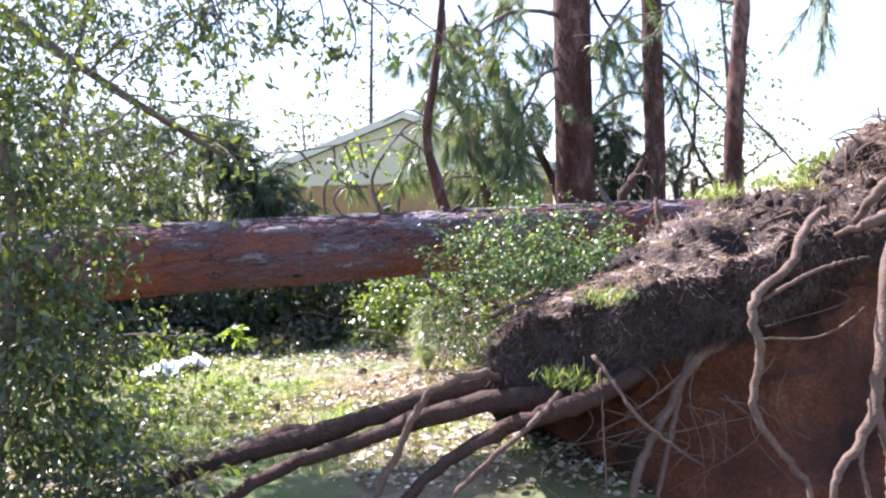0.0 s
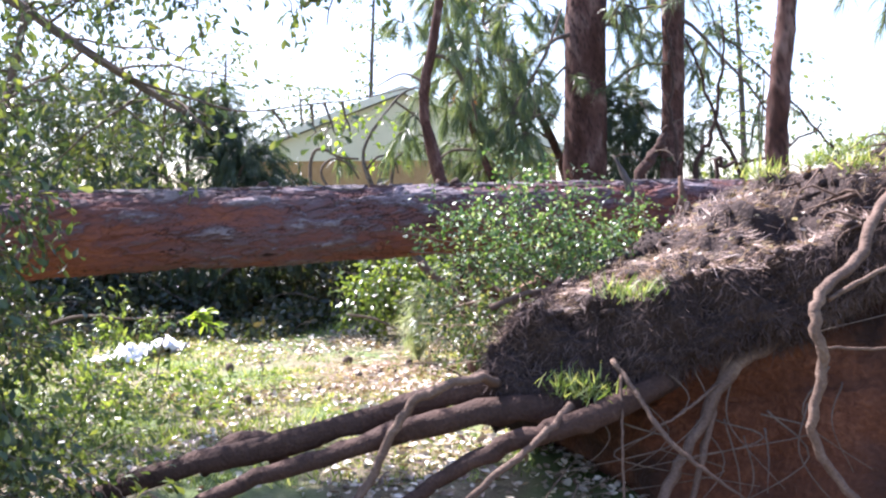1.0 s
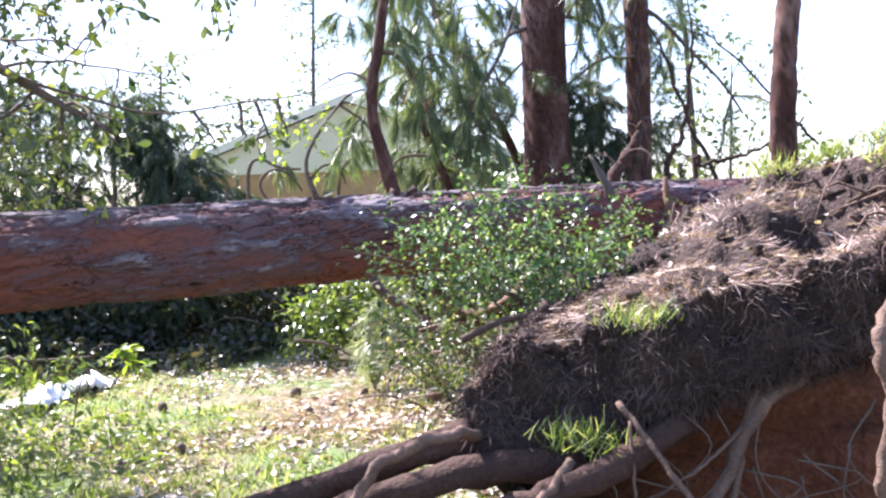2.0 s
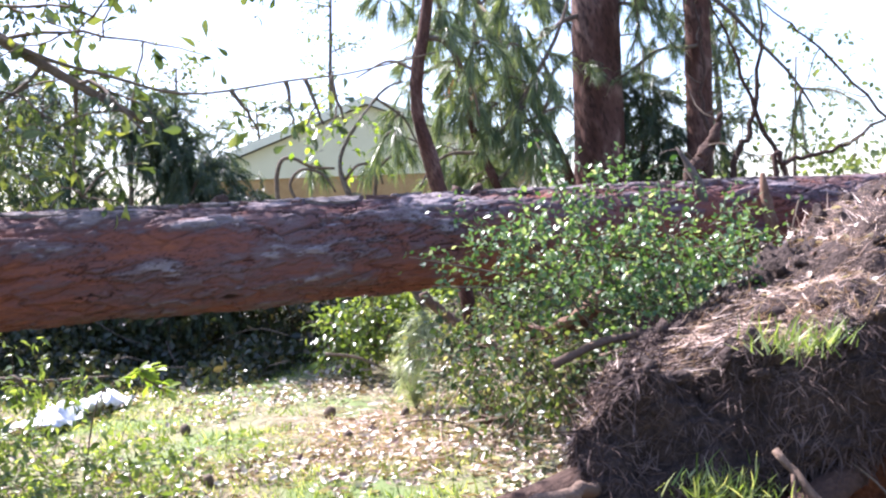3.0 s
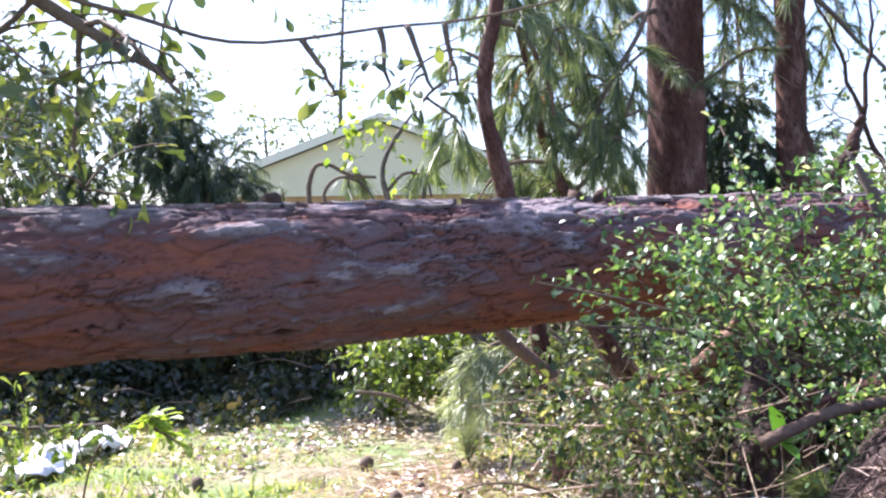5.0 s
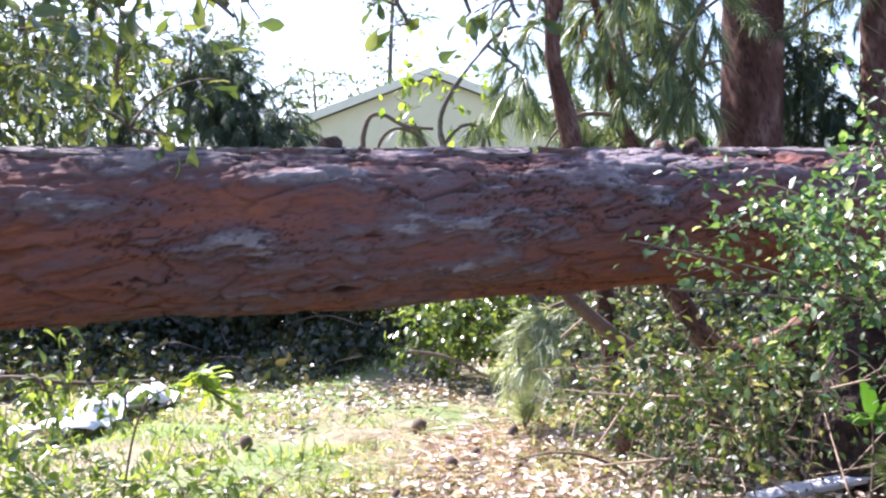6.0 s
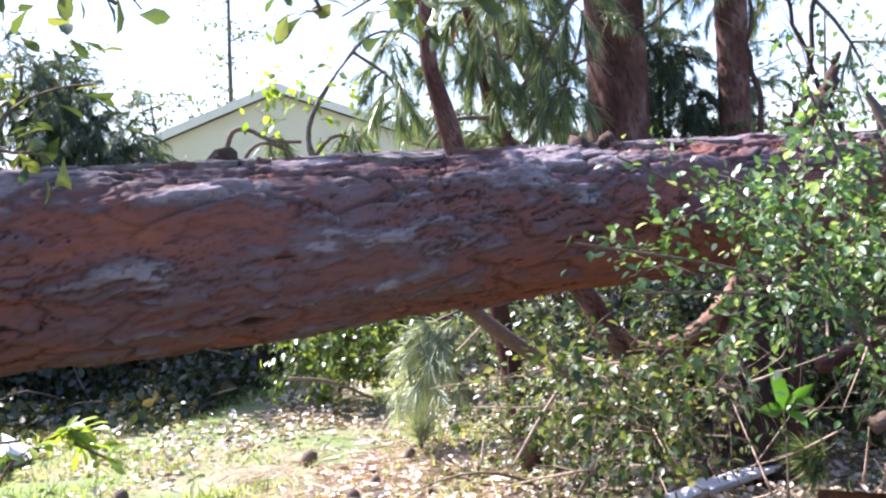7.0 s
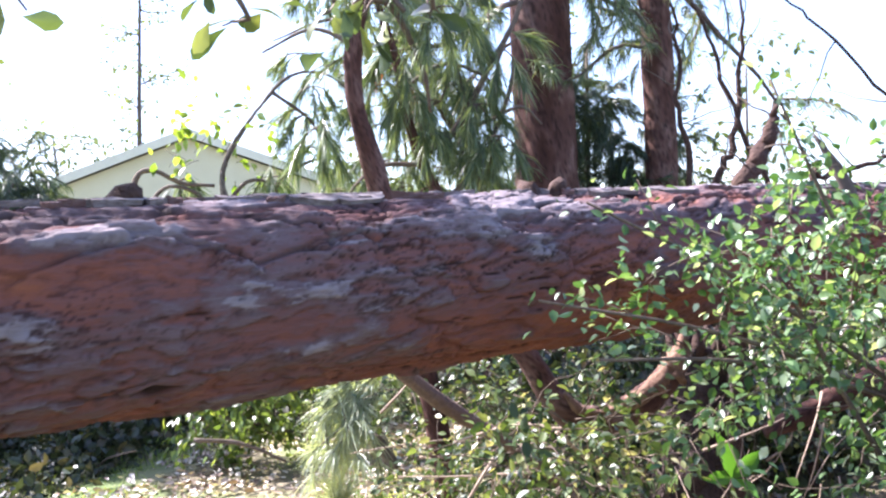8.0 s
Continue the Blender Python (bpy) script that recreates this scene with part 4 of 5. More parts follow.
build_standing_pine((2.47, 10.9, -0.2), (2.49, 10.9, 1.9), (2.5, 10.9, 10.0), 0.118, 0.1, "slender grey-brown standing pine beside the thick one", M_PINE,
                    [((2.5, 10.85, 3.4), (0.8, -0.4, -0.4), 1.5, 0.025, 1, 1.0), ((2.45, 10.85, 3.5), (-0.8, -0.4, 0.0), 1.0, 0.02, 1, 1.3),
                     ((2.5, 10.85, 3.9), (0.8, -0.6, 0), 1.5, 0.025, 1, 1.4), ((2.45, 10.8, 4.1), (-0.5, -0.7, 0), 1.4, 0.025, 1, 1.5), ((2.45, 10.8, 2.9), (-0.9, -0.2, 0.1), 0.9, 0.02, 0, 0.2)], needle=M_NEEDLE, per=18)
build_standing_pine((1.97, 6.25, 1.4), (1.96, 6.25, 2.1), (2.2, 6.25, 4.6), 0.058, 0.05, "young reddish pine stem rising from the soil mound", M_PINE,
                    [((2.05, 6.25, 2.9), (-1, 0.05, -0.1), 0.75, 0.016, 0, 0.0), ((2.15, 6.25, 3.3), (0.8, 0.0, 0.0), 0.9, 0.014, 1, 1.6)], (0.1, 0.05), per=16)


def build_dark_tuft_tree():
    t = thing("young_conifer", "dark bushy young conifer between the pine trunks", "tree")
    g = Geo()
    tube(g, spline([(2.05, 11.3, -0.2), (2.05, 11.3, 1.5), (2.1, 11.3, 3.0)], 12), [0.03, 0.025, 0.01], 6)
    part("trunk", g, M_TWIG, t)
    tips = []
    g = Geo()
    for c, s, n in (((2.0, 11.2, 2.45), (0.36, 0.25, 0.26), 100), ((2.2, 11.2, 2.0), (0.42, 0.3, 0.28), 100), ((2.0, 11.3, 1.6), (0.5, 0.3, 0.3), 60), ((2.8, 11.4, 2.2), (0.3, 0.2, 0.5), 40), ((2.9, 11.5, 3.2), (0.4, 0.25, 0.4), 30)):
        sprays(g, tips, c, s, n, 0.25, (0, 0, -0.2), 0.7)
    part("twig", g, M_TWIG, t)
    needle_tufts(tips, M_DARKNEEDLE, t, 12, 0.15, 0.003, 0.9, 0.6)


build_dark_tuft_tree()


# ---------------------------------------------------------------- broken stems and hanging needles behind the log
def stem(name, label, pts, radii, mat, side_branches=(), category="broken stem", cell=(0.1, 0.06)):
    """A broken stem with plated bark and side branches (points, radii)."""
    t = thing(name, label, category)
    bark_trunk("stem", spline(pts, 40), radii, mat, t, 0.02, 0.012, cell, 0.007, seed=len(label))
    for p, rr in side_branches:
        g = Geo()
        tube(g, spline(p, 22), rr, 7, 0.07)
        part("branch", g, M_TWIG, t)
    return t


def hang_needles(t, spots, mat=M_NEEDLE, per=50, length=0.21, hang=0.65, fan=0.62, name="needles"):
    """Drooping bunches of long needles, each on a short twig."""
    tips = []
    g = Geo()
    for p, reach in spots:
        p = np.array(p, float)
        for _ in range(4):
            d = unit(R.normal(size=3) * np.array((0.7, 0.5, 0.3)) + np.array((0, 0, -0.5)))
            line = spline([p, p + d * reach * 0.5 + np.array((0, 0, 0.03)), p + d * reach + np.array((0, 0, -0.04))], 5)
            tube(g, line, [0.006, 0.004], 4)
            tips += [(line[-1], unit(line[-1] - line[-2])), (line[-2], unit(line[-1] - line[-2]))]
    part("twig", g, M_TWIG, t)
    return needle_tufts(tips, mat, t, per, length, 0.0024, hang, fan, name)


t = stem("snapped_pine", "leaning broken pine stem with scaly reddish bark", [(0.35, 9.25, -0.15), (0.12, 9.2, 1.3), (0.01, 9.2, 1.7), (-0.05, 9.2, 1.95), (-0.11, 9.2, 2.22), (-0.1, 9.2, 2.52), (-0.03, 9.2, 2.85), (0.1, 9.2, 3.8)], [0.085, 0.065, 0.056, 0.055, 0.05, 0.046, 0.042, 0.03], M_PINE,
         [([(-0.05, 9.2, 2.75), (0.12, 9.25, 2.7), (0.3, 9.4, 2.42), (0.36, 9.5, 2.2)], [0.022, 0.02, 0.014, 0.008]), ([(-0.1, 9.2, 2.5), (-0.3, 9.3, 2.6), (-0.55, 9.4, 2.5)], [0.014, 0.01, 0.006])])
hang_needles(t, [((R.uniform(-0.4, 0.35), R.uniform(9.2, 9.9), z), 0.2) for z in (2.1, 2.4, 2.6, 2.7, 2.8, 2.9, 3.0, 3.1, 3.2, 3.3, 3.4, 3.5)])

t = stem("snapped_pine", "thin broken pine branch hanging with needle tufts", [(0.9, 9.9, -0.15), (0.6, 9.9, 1.4), (0.38, 9.9, 2.01), (0.31, 9.9, 2.28), (0.27, 9.9, 2.54), (0.2, 9.9, 2.8), (0.1, 9.9, 3.2), (0.1, 9.9, 3.7)], [0.05, 0.045, 0.04, 0.034, 0.03, 0.026, 0.02, 0.012], M_PINE,
         [([(0.38, 9.9, 2.0), (0.61, 9.9, 2.16), (0.84, 9.9, 2.53), (1.04, 9.9, 2.87), (1.2, 10, 3.3)], [0.025, 0.024, 0.02, 0.016, 0.01]),
          ([(0.6, 9.9, 2.15), (0.8, 9.9, 2.2), (1.05, 9.95, 2.3), (1.2, 10, 2.2)], [0.016, 0.014, 0.01, 0.006]),
          ([(0.4, 9.9, 1.95), (0.15, 9.9, 1.95), (0.0, 9.9, 1.85), (-0.1, 9.9, 1.7)], [0.016, 0.014, 0.01, 0.006]),
          ([(0.5, 9.9, 1.7), (0.75, 9.9, 1.95), (0.95, 9.9, 2.35), (1.0, 9.9, 2.6)], [0.02, 0.018, 0.014, 0.008]),
          ([(0.3, 9.9, 2.4), (0.55, 9.9, 2.55), (0.8, 9.95, 2.5), (1.0, 10, 2.35)], [0.014, 0.013, 0.01, 0.006])])
hang_needles(t, [((0.5 + R.uniform(-0.35, 0.42), R.uniform(9.7, 10.3), z), 0.2) for z in (1.75, 1.8, 1.85, 1.9, 1.95, 2.0, 2.05, 2.1, 2.15, 2.2, 2.3, 2.4, 2.5, 2.6, 2.7, 2.8, 3.0, 3.2)])
hang_needles(t, [((R.uniform(0.3, 1.0), R.uniform(10.1, 10.9), z), 0.22) for z in np.linspace(1.8, 3.5, 16)], M_DARKNEEDLE, 26, 0.2, 0.8, 0.7)
hang_needles(t, [((0.25, 9.95, 2.52), 0.1)], M_DEADNEEDLE, 16, 0.15, 0.9, 0.25, "dead_needles")

t = stem("leaning_pine_top", "broken pine crown leaning behind the standing trunks", [(1.9, 12.2, -0.15), (1.5, 12.1, 1.8), (0.9, 12.0, 3.0), (0.3, 11.9, 4.2)], [0.07, 0.06, 0.045, 0.02], M_PINE,
         [([(1.3, 12.05, 2.2), (0.8, 11.8, 2.5), (0.3, 11.7, 2.4)], [0.02, 0.015, 0.006]), ([(1.1, 12.0, 2.6), (1.6, 11.8, 3.1), (2.2, 11.7, 3.2)], [0.02, 0.015, 0.006]), ([(0.8, 12.0, 3.2), (0.2, 11.8, 3.3), (-0.3, 11.7, 3.1)], [0.018, 0.013, 0.006])])
hang_needles(t, [((R.uniform(-0.1, 1.5), R.uniform(11.4, 12.2), z), 0.25) for z in np.linspace(1.8, 4.3, 20)], M_NEEDLE, 40, 0.22)
hang_needles(t, [((R.uniform(1.0, 2.9), R.uniform(11.4, 12.2), z), 0.25) for z in np.linspace(2.0, 4.2, 16)], M_DARKNEEDLE, 36, 0.22)

t = stem("curved_branch", "bare curving grey branch arching up behind the log", [(0.2, 10.2, 0.1), (-0.1, 10.3, 0.75), (-0.5, 10.4, 1.25), (-0.72, 10.4, 1.76), (-0.75, 10.4, 1.96), (-0.67, 10.4, 2.16), (-0.46, 10.4, 2.44), (-0.3, 10.4, 2.58), (-0.09, 10.4, 2.59), (0.1, 10.4, 2.45)], [0.045, 0.045, 0.042, 0.038, 0.032, 0.026, 0.02, 0.017, 0.012, 0.006], M_GREYBARK,
         [([(-0.6, 10.4, 1.2), (-1.2, 10.4, 1.5), (-1.29, 10.4, 1.77), (-1.25, 10.4, 1.97), (-1.15, 10.4, 2.0), (-0.99, 10.4, 1.92), (-0.8, 10.4, 1.9)], [0.02, 0.02, 0.02, 0.018, 0.016, 0.014, 0.01]),
          ([(-0.6, 10.4, 1.3), (-1.0, 10.4, 1.5), (-1.18, 10.4, 1.75), (-1.08, 10.4, 1.9), (-0.9, 10.4, 1.85), (-0.8, 10.4, 1.7)], [0.016, 0.015, 0.013, 0.012, 0.008]),
          ([(-0.5, 10.4, 1.4), (-0.46, 10.4, 1.75), (-0.41, 10.4, 1.91), (-0.23, 10.4, 2.03), (-0.05, 10.4, 2.07)], [0.018, 0.017, 0.015, 0.011, 0.006]),
          ([(-0.72, 10.4, 1.8), (-0.6, 10.4, 1.92), (-0.45, 10.4, 1.9), (-0.4, 10.4, 1.75)], [0.014, 0.012, 0.01, 0.008]),
          ([(-0.42, 10.4, 2.47), (-0.2, 10.4, 2.3), (-0.1, 10.4, 2.1), (0.05, 10.4, 1.9)], [0.012, 0.01, 0.008, 0.005])], cell=(0.08, 0.05))
tips = []
g = Geo()
sprays(g, tips, (-0.75, 10.5, 2.3), (0.35, 0.2, 0.14), 16, 0.25, (0, 0, 0.2), 0.3)
sprays(g, tips, (-0.7, 10.45, 2.0), (0.3, 0.2, 0.15), 8, 0.2)
part("twig", g, M_TWIG, t)
leafy(tips, OVAL, M_LIME, t, 1, (0.05, 0.09), 0.03)
hang_needles(t, [((-0.2, 10.5, 2.35), 0.2), ((-0.1, 10.5, 2.1), 0.2), ((-0.45, 10.5, 1.95), 0.15), ((-0.15, 10.6, 2.55), 0.2), ((-1.0, 10.5, 1.95), 0.12)], per=30)


def build_bare_branches():
    for label, pts, rr in (("thin bare branch against the sky", [(2.4, 10.3, 3.2), (2.6, 10.3, 2.75), (2.78, 10.3, 2.25), (3.0, 10.3, 1.75), (3.3, 10.3, 1.0), (3.5, 10.3, -0.15)], [0.008, 0.014, 0.018, 0.022, 0.025, 0.03]),
                           ("dark bare sapling stem beside the pines", [(2.5, 10.3, -0.15), (2.57, 10.3, 1.7), (2.73, 10.3, 2.07), (2.84, 10.3, 2.84), (2.8, 10.3, 3.4)], [0.04, 0.03, 0.024, 0.014, 0.006]),
                           ("thin leaning bare branch beside the pines", [(2.45, 10.3, -0.15), (2.38, 10.3, 1.82), (2.33, 10.3, 2.38), (2.31, 10.3, 2.9), (2.25, 10.3, 3.4)], [0.03, 0.022, 0.018, 0.012, 0.006]),
                           ("dark snapped stem behind the log", [(1.5, 8.5, -0.15), (1.62, 8.5, 1.5), (1.72, 8.5, 1.78), (1.8, 8.5, 1.9), (1.86, 8.5, 2.06)], [0.05, 0.05, 0.045, 0.04, 0.012]),
                           ("thin arching bare branch over the log", [(2.3, 9.0, -0.15), (2.4, 9.0, 1.67), (2.48, 9.0, 1.75), (2.71, 9.0, 1.79), (2.98, 9.0, 1.89), (3.3, 9.0, 2.1)], [0.03, 0.02, 0.018, 0.015, 0.012, 0.008]),
                           ("long thin branch sweeping down to the mound", [(2.6, 9.6, 3.0), (3.0, 9.5, 2.6), (3.5, 9.4, 2.0), (3.9, 9.4, 1.4), (4.2, 9.4, -0.15)], [0.006, 0.01, 0.012, 0.014, 0.016])):
        t = thing("bare_branch", label, "branch", group="bare branches")
        g = Geo()
        line = spline(pts, 26)
        line[1:-1] += R.normal(size=(24, 3)) * 0.012
        tube(g, line, rr, 7, 0.06)
        part("stem", g, M_ROOTDARK, t)
        tips = []
        g = Geo()
        for k in range(6, 26, 4):
            grow(g, tips, line[k], unit(R.normal(size=3) + np.array((0, 0, 0.3))), R.uniform(0.25, 0.6), 0.006, 0, 0.3, 0.5)
        part("twig", g, M_TWIG, t)


build_bare_branches()


# ---------------------------------------------------------------- dark fallen crowns beside the house
def farther(p, k=1.14):
    """The same direction from the eye at the walk's start, k times as far."""
    return (p[0] * k, p[1] * k, max(-0.12, 1.5 + (p[2] - 1.5) * k))


def build_fallen_tree_top(label, limbs, lumps, per=13, mat=M_DARKNEEDLE):
    limbs = [([farther(p) for p in pts], r) for pts, r in limbs]
    lumps = [(farther(c), tuple(1.14 * q for q in s), int(n * 1.2)) for c, s, n in lumps]
    t = thing("fallen_tree_top", label, "fallen tree", group="fallen tree tops")
    for pts, r in limbs:
        g = Geo()
        tube(g, spline(pts, 16), [r, r * 0.3], 6, 0.06)
        part("limb", g, M_TWIG, t)
    tips = []
    g = Geo()
    for c, s, n in lumps:
        sprays(g, tips, c, s, n, 0.32, (0.1, 0, -0.35), 0.9)
    part("twig", g, M_TWIG, t)
    needle_tufts(tips, mat, t, per, 0.15, 0.0034, 0.9, 0.7)


build_fallen_tree_top("dark green fallen pine top with drooping needles", [([(-3.0, 11.9, 0.0), (-2.9, 11.6, 1.5), (-2.8, 11.5, 2.8)], 0.05), ([(-3.0, 11.9, 0.2), (-2.4, 11.5, 1.5), (-2.1, 11.4, 2.1)], 0.04), ([(-3.1, 11.8, 0.2), (-2.2, 11.4, 0.9), (-1.9, 11.4, 1.7)], 0.04)],
                      [((-1.85, 11.5, 1.5), (0.42, 0.4, 0.4), 170), ((-2.3, 11.6, 1.95), (0.48, 0.4, 0.5), 190), ((-2.7, 11.6, 2.5), (0.4, 0.4, 0.42), 140), ((-2.5, 11.8, 0.9), (0.8, 0.4, 0.5), 160), ((-1.7, 11.5, 1.2), (0.3, 0.3, 0.4), 70)])
build_fallen_tree_top("dark green fallen pine top behind the lawn", [([(-4.2, 12.3, 0.0), (-3.9, 11.9, 1.7), (-3.7, 11.7, 3.2)], 0.05), ([(-4.3, 12.3, 0.2), (-5.0, 11.9, 1.9), (-5.3, 11.8, 3.2)], 0.05)],
                      [((-3.5, 11.8, 1.7), (0.5, 0.4, 0.7), 170), ((-3.6, 11.8, 2.7), (0.35, 0.4, 0.4), 70), ((-4.4, 12.0, 1.6), (0.7, 0.4, 0.8), 190), ((-4.5, 12.0, 2.7), (0.6, 0.4, 0.5), 100), ((-5.6, 12.2, 1.6), (0.8, 0.5, 0.9), 170), ((-3.8, 12.2, 0.6), (1.0, 0.4, 0.5), 150), ((-5.6, 12.2, 2.9), (0.7, 0.5, 0.6), 90)])


def build_hedge(label, x0, x1, y, high, n, size, mat, name="hedge", depth=0.8, top=None):
    t = thing(name, label, "hedge")
    g = Geo()
    for x in np.linspace(x0, x1, 26):
        tube(g, spline([(x, y, -0.15), (x + R.normal() * 0.1, y, high * 0.5), (x + R.normal() * 0.3, y, high * 0.9)], 6), [0.03, 0.01], 5)
    part("stem", g, M_TWIG, t)["kind"] = "stuff"
    x = R.uniform(x0, x1, n)
    hz = high * (0.75 + 0.35 * waves(x * 2.2, x * 0 + 1, int(x1 * 3 + 40), 4))
    P = np.stack([x, y + R.normal(size=n) * depth * 0.5, R.uniform(0, 1, n) ** 0.8 * hz - 0.05], 1)
    g = Geo()
    scatter(g, OVAL, P, R.normal(size=(n, 3)) + np.array((0, -0.3, -0.2)), R.uniform(*size, n))
    part("leaves", g, mat, t)["kind"] = "stuff"


# Its dark leaves hold the shade of the fallen crowns in their colour.
build_hedge("leafy undergrowth at the back of the lawn, coloured dark for shade", -9.0, -0.1, 13.8, 1.0, 11000, (0.07, 0.14), M_SHADE)


def build_shade_brush():
    # Added brush: dark leaves cover lit ground where the lawn lies in shade.
    t = thing("shade_brush", "added low brush and dead twigs, coloured dark to stand in for the lawn's shade", "brush")
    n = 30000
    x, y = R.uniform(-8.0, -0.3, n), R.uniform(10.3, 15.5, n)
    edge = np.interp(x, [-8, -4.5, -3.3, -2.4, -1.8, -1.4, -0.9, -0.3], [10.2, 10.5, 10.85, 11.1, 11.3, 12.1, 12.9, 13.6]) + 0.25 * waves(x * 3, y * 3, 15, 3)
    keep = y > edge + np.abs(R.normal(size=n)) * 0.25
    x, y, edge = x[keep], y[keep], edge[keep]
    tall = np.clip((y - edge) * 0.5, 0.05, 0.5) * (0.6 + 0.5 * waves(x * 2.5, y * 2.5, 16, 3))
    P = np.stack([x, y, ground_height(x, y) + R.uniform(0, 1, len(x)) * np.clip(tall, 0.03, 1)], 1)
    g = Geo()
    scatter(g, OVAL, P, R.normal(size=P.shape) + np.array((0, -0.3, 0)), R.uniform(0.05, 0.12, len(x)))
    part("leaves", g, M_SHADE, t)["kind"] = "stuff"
    g = Geo()
    for k in R.integers(0, len(x), 90):
        a = unit(R.normal(size=3) * np.array((1, 0.6, 0.3)))
        L = R.uniform(0.2, 0.6)
        tube(g, spline([P[k] - a * L, P[k] + R.normal(size=3) * 0.05 + np.array((0, 0, 0.06)), P[k] + a * L], 6), [R.uniform(0.006, 0.016), 0.004], 5)
    part("twig", g, M_TWIG, t)


build_shade_brush()
# Added rows of dark leaves paint in shade and hide bright ground beyond.
build_hedge("added undergrowth coloured dark for the shaded hollow behind the brush pile", 0.7, 4.2, 9.9, 0.95, 8000, (0.05, 0.11), M_SHADE, depth=0.9)
build_hedge("added thicket coloured dark as shade behind the lawn", -12.0, 5.0, 16.5, 1.5, 9000, (0.14, 0.26), M_SHADE, depth=1.2)
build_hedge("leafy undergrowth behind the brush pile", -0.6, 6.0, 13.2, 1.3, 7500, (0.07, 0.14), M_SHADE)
build_hedge("low far shrubs along the horizon", 2.5, 16.0, 22.0, 2.3, 7000, (0.12, 0.24), M_FAR, depth=2.0)
build_hedge("far shrubs along the horizon beyond the lawn", -22.0, -6.0, 24.0, 2.6, 8000, (0.12, 0.26), M_FAR, depth=2.0)


def build_far_tree(x, y, tall, lean, label):
    t = thing("slender_tree", label, "tree", group="far slender trees")
    g = Geo()
    line = spline([(x, y, -0.2), (x + lean * 0.4, y, tall * 0.5), (x + lean, y, tall)], 16)
    tube(g, line, [0.13, 0.09, 0.03], 6, 0.03)
    part("trunk", g, M_GREYBARK, t)
    tips = []
    for k in range(6, 16):
        for _ in range(2):
            g = Geo()
            grow(g, tips, line[k], (R.normal(), R.normal() * 0.4, R.uniform(-0.2, 0.6)), R.uniform(0.8, 1.7), 0.025, 0, 0.2, 0.5)
            part("branch", g, M_TWIG, t)
    leafy(tips, OVAL, M_FAR, t, 5, (0.12, 0.22), 0.22)


build_far_tree(-2.9, 38.5, 13.0, 0.5, "slender half-bare tree standing behind the house")
build_far_tree(-7.5, 33.0, 6.5, 0.3, "slender leafy tree standing beside the house")
build_far_tree(-4.6, 34.0, 5.4, -0.3, "slender leafy tree standing beyond the roof")
build_far_tree(9.5, 30.0, 9.0, -0.5, "slender half-bare tree beyond the pines")


def build_thin_sapling(label, base, lumps):
    t = thing("thin_sapling", label, "tree")
    g = Geo()
    top = lumps[-1][0]
    tube(g, spline([base, ((base[0] + top[0]) / 2, base[1], 1.5), top], 14), [0.025, 0.02, 0.008], 6)
    part("trunk", g, M_TWIG, t)
    tips = []
    g = Geo()
    for c, size, n in lumps:
        sprays(g, tips, c, size, n, 0.35, (0, 0, 0.1), 0.4)
    part("twig", g, M_TWIG, t)
    leafy(tips, OVAL, M_FAR, t, 1, (0.05, 0.09), 0.03)


build_thin_sapling("thin sapling with sparse pale leaves behind the pines", (3.6, 11.6, -0.15), [((3.3, 11.5, 1.9), (0.6, 0.4, 0.4), 34), ((4.0, 11.6, 2.2), (0.6, 0.4, 0.5), 30), ((3.7, 11.6, 2.9), (0.6, 0.4, 0.4), 22)])
build_thin_sapling("thin sapling with sparse pale leaves beside the broken pines", (1.0, 12.4, -0.15), [((0.9, 12.3, 1.9), (0.5, 0.3, 0.4), 30), ((0.5, 12.4, 2.6), (0.5, 0.3, 0.4), 26), ((0.8, 12.4, 3.4), (0.6, 0.3, 0.4), 24)])


# ---------------------------------------------------------------- oak boughs
def build_oak_bough(label, limb, radii, sub, lumps=(), size=(0.06, 0.11), per=3, template=SPOON, mat=M_OAK, depth=1, droop=0.6, name="oak_bough", kids=4, loose=0.03):
    t = thing(name, label, "branch")
    g = Geo()
    line = spline(limb, 24)
    tube(g, line, radii, 8, 0.05)
    limb_ob = part("limb", g, M_TWIG, t)
    tips = []
    for at, d, L in sub:
        g = Geo()
        grow(g, tips, line[int(at * 23)], d, L, 0.01, depth, droop, 0.45, kids, 0.8)
        part("branch", g, M_TWIG, limb_ob)
    if lumps:
        g = Geo()
        for c, s, n in lumps:
            sprays(g, tips, c, s, n, 0.28, (0, 0, -0.1), 0.6)
        part("twig", g, M_TWIG, t)
    leafy(tips, template, mat, t, per, size, loose)
    return t


build_oak_bough("oak bough hanging over the fallen log", [(-3.6, 6.1, 3.6), (-2.4, 6.1, 2.65), (-1.67, 6.15, 2.14), (-1.25, 6.15, 1.88)], [0.05, 0.032, 0.022, 0.012],
                [(0.5, (0.9, 0, 0.3), 0.7), (0.45, (0.7, -0.3, 0.6), 0.9), (0.65, (0.9, 0.2, 0.35), 0.55), (0.4, (0.7, 0.3, 0.8), 0.9), (0.8, (0.8, 0, 0.25), 0.45), (0.7, (-0.6, 0.2, -0.5), 0.6), (0.8, (-0.4, 0.3, -0.5), 0.5), (0.55, (-0.7, 0.4, -0.4), 0.9), (0.35, (-0.5, -0.3, -0.8), 1.0)],
                [((-1.95, 6.5, 1.85), (0.35, 0.4, 0.3), 18), ((-2.6, 6.6, 2.2), (0.5, 0.4, 0.5), 24)], (0.05, 0.1), 2)
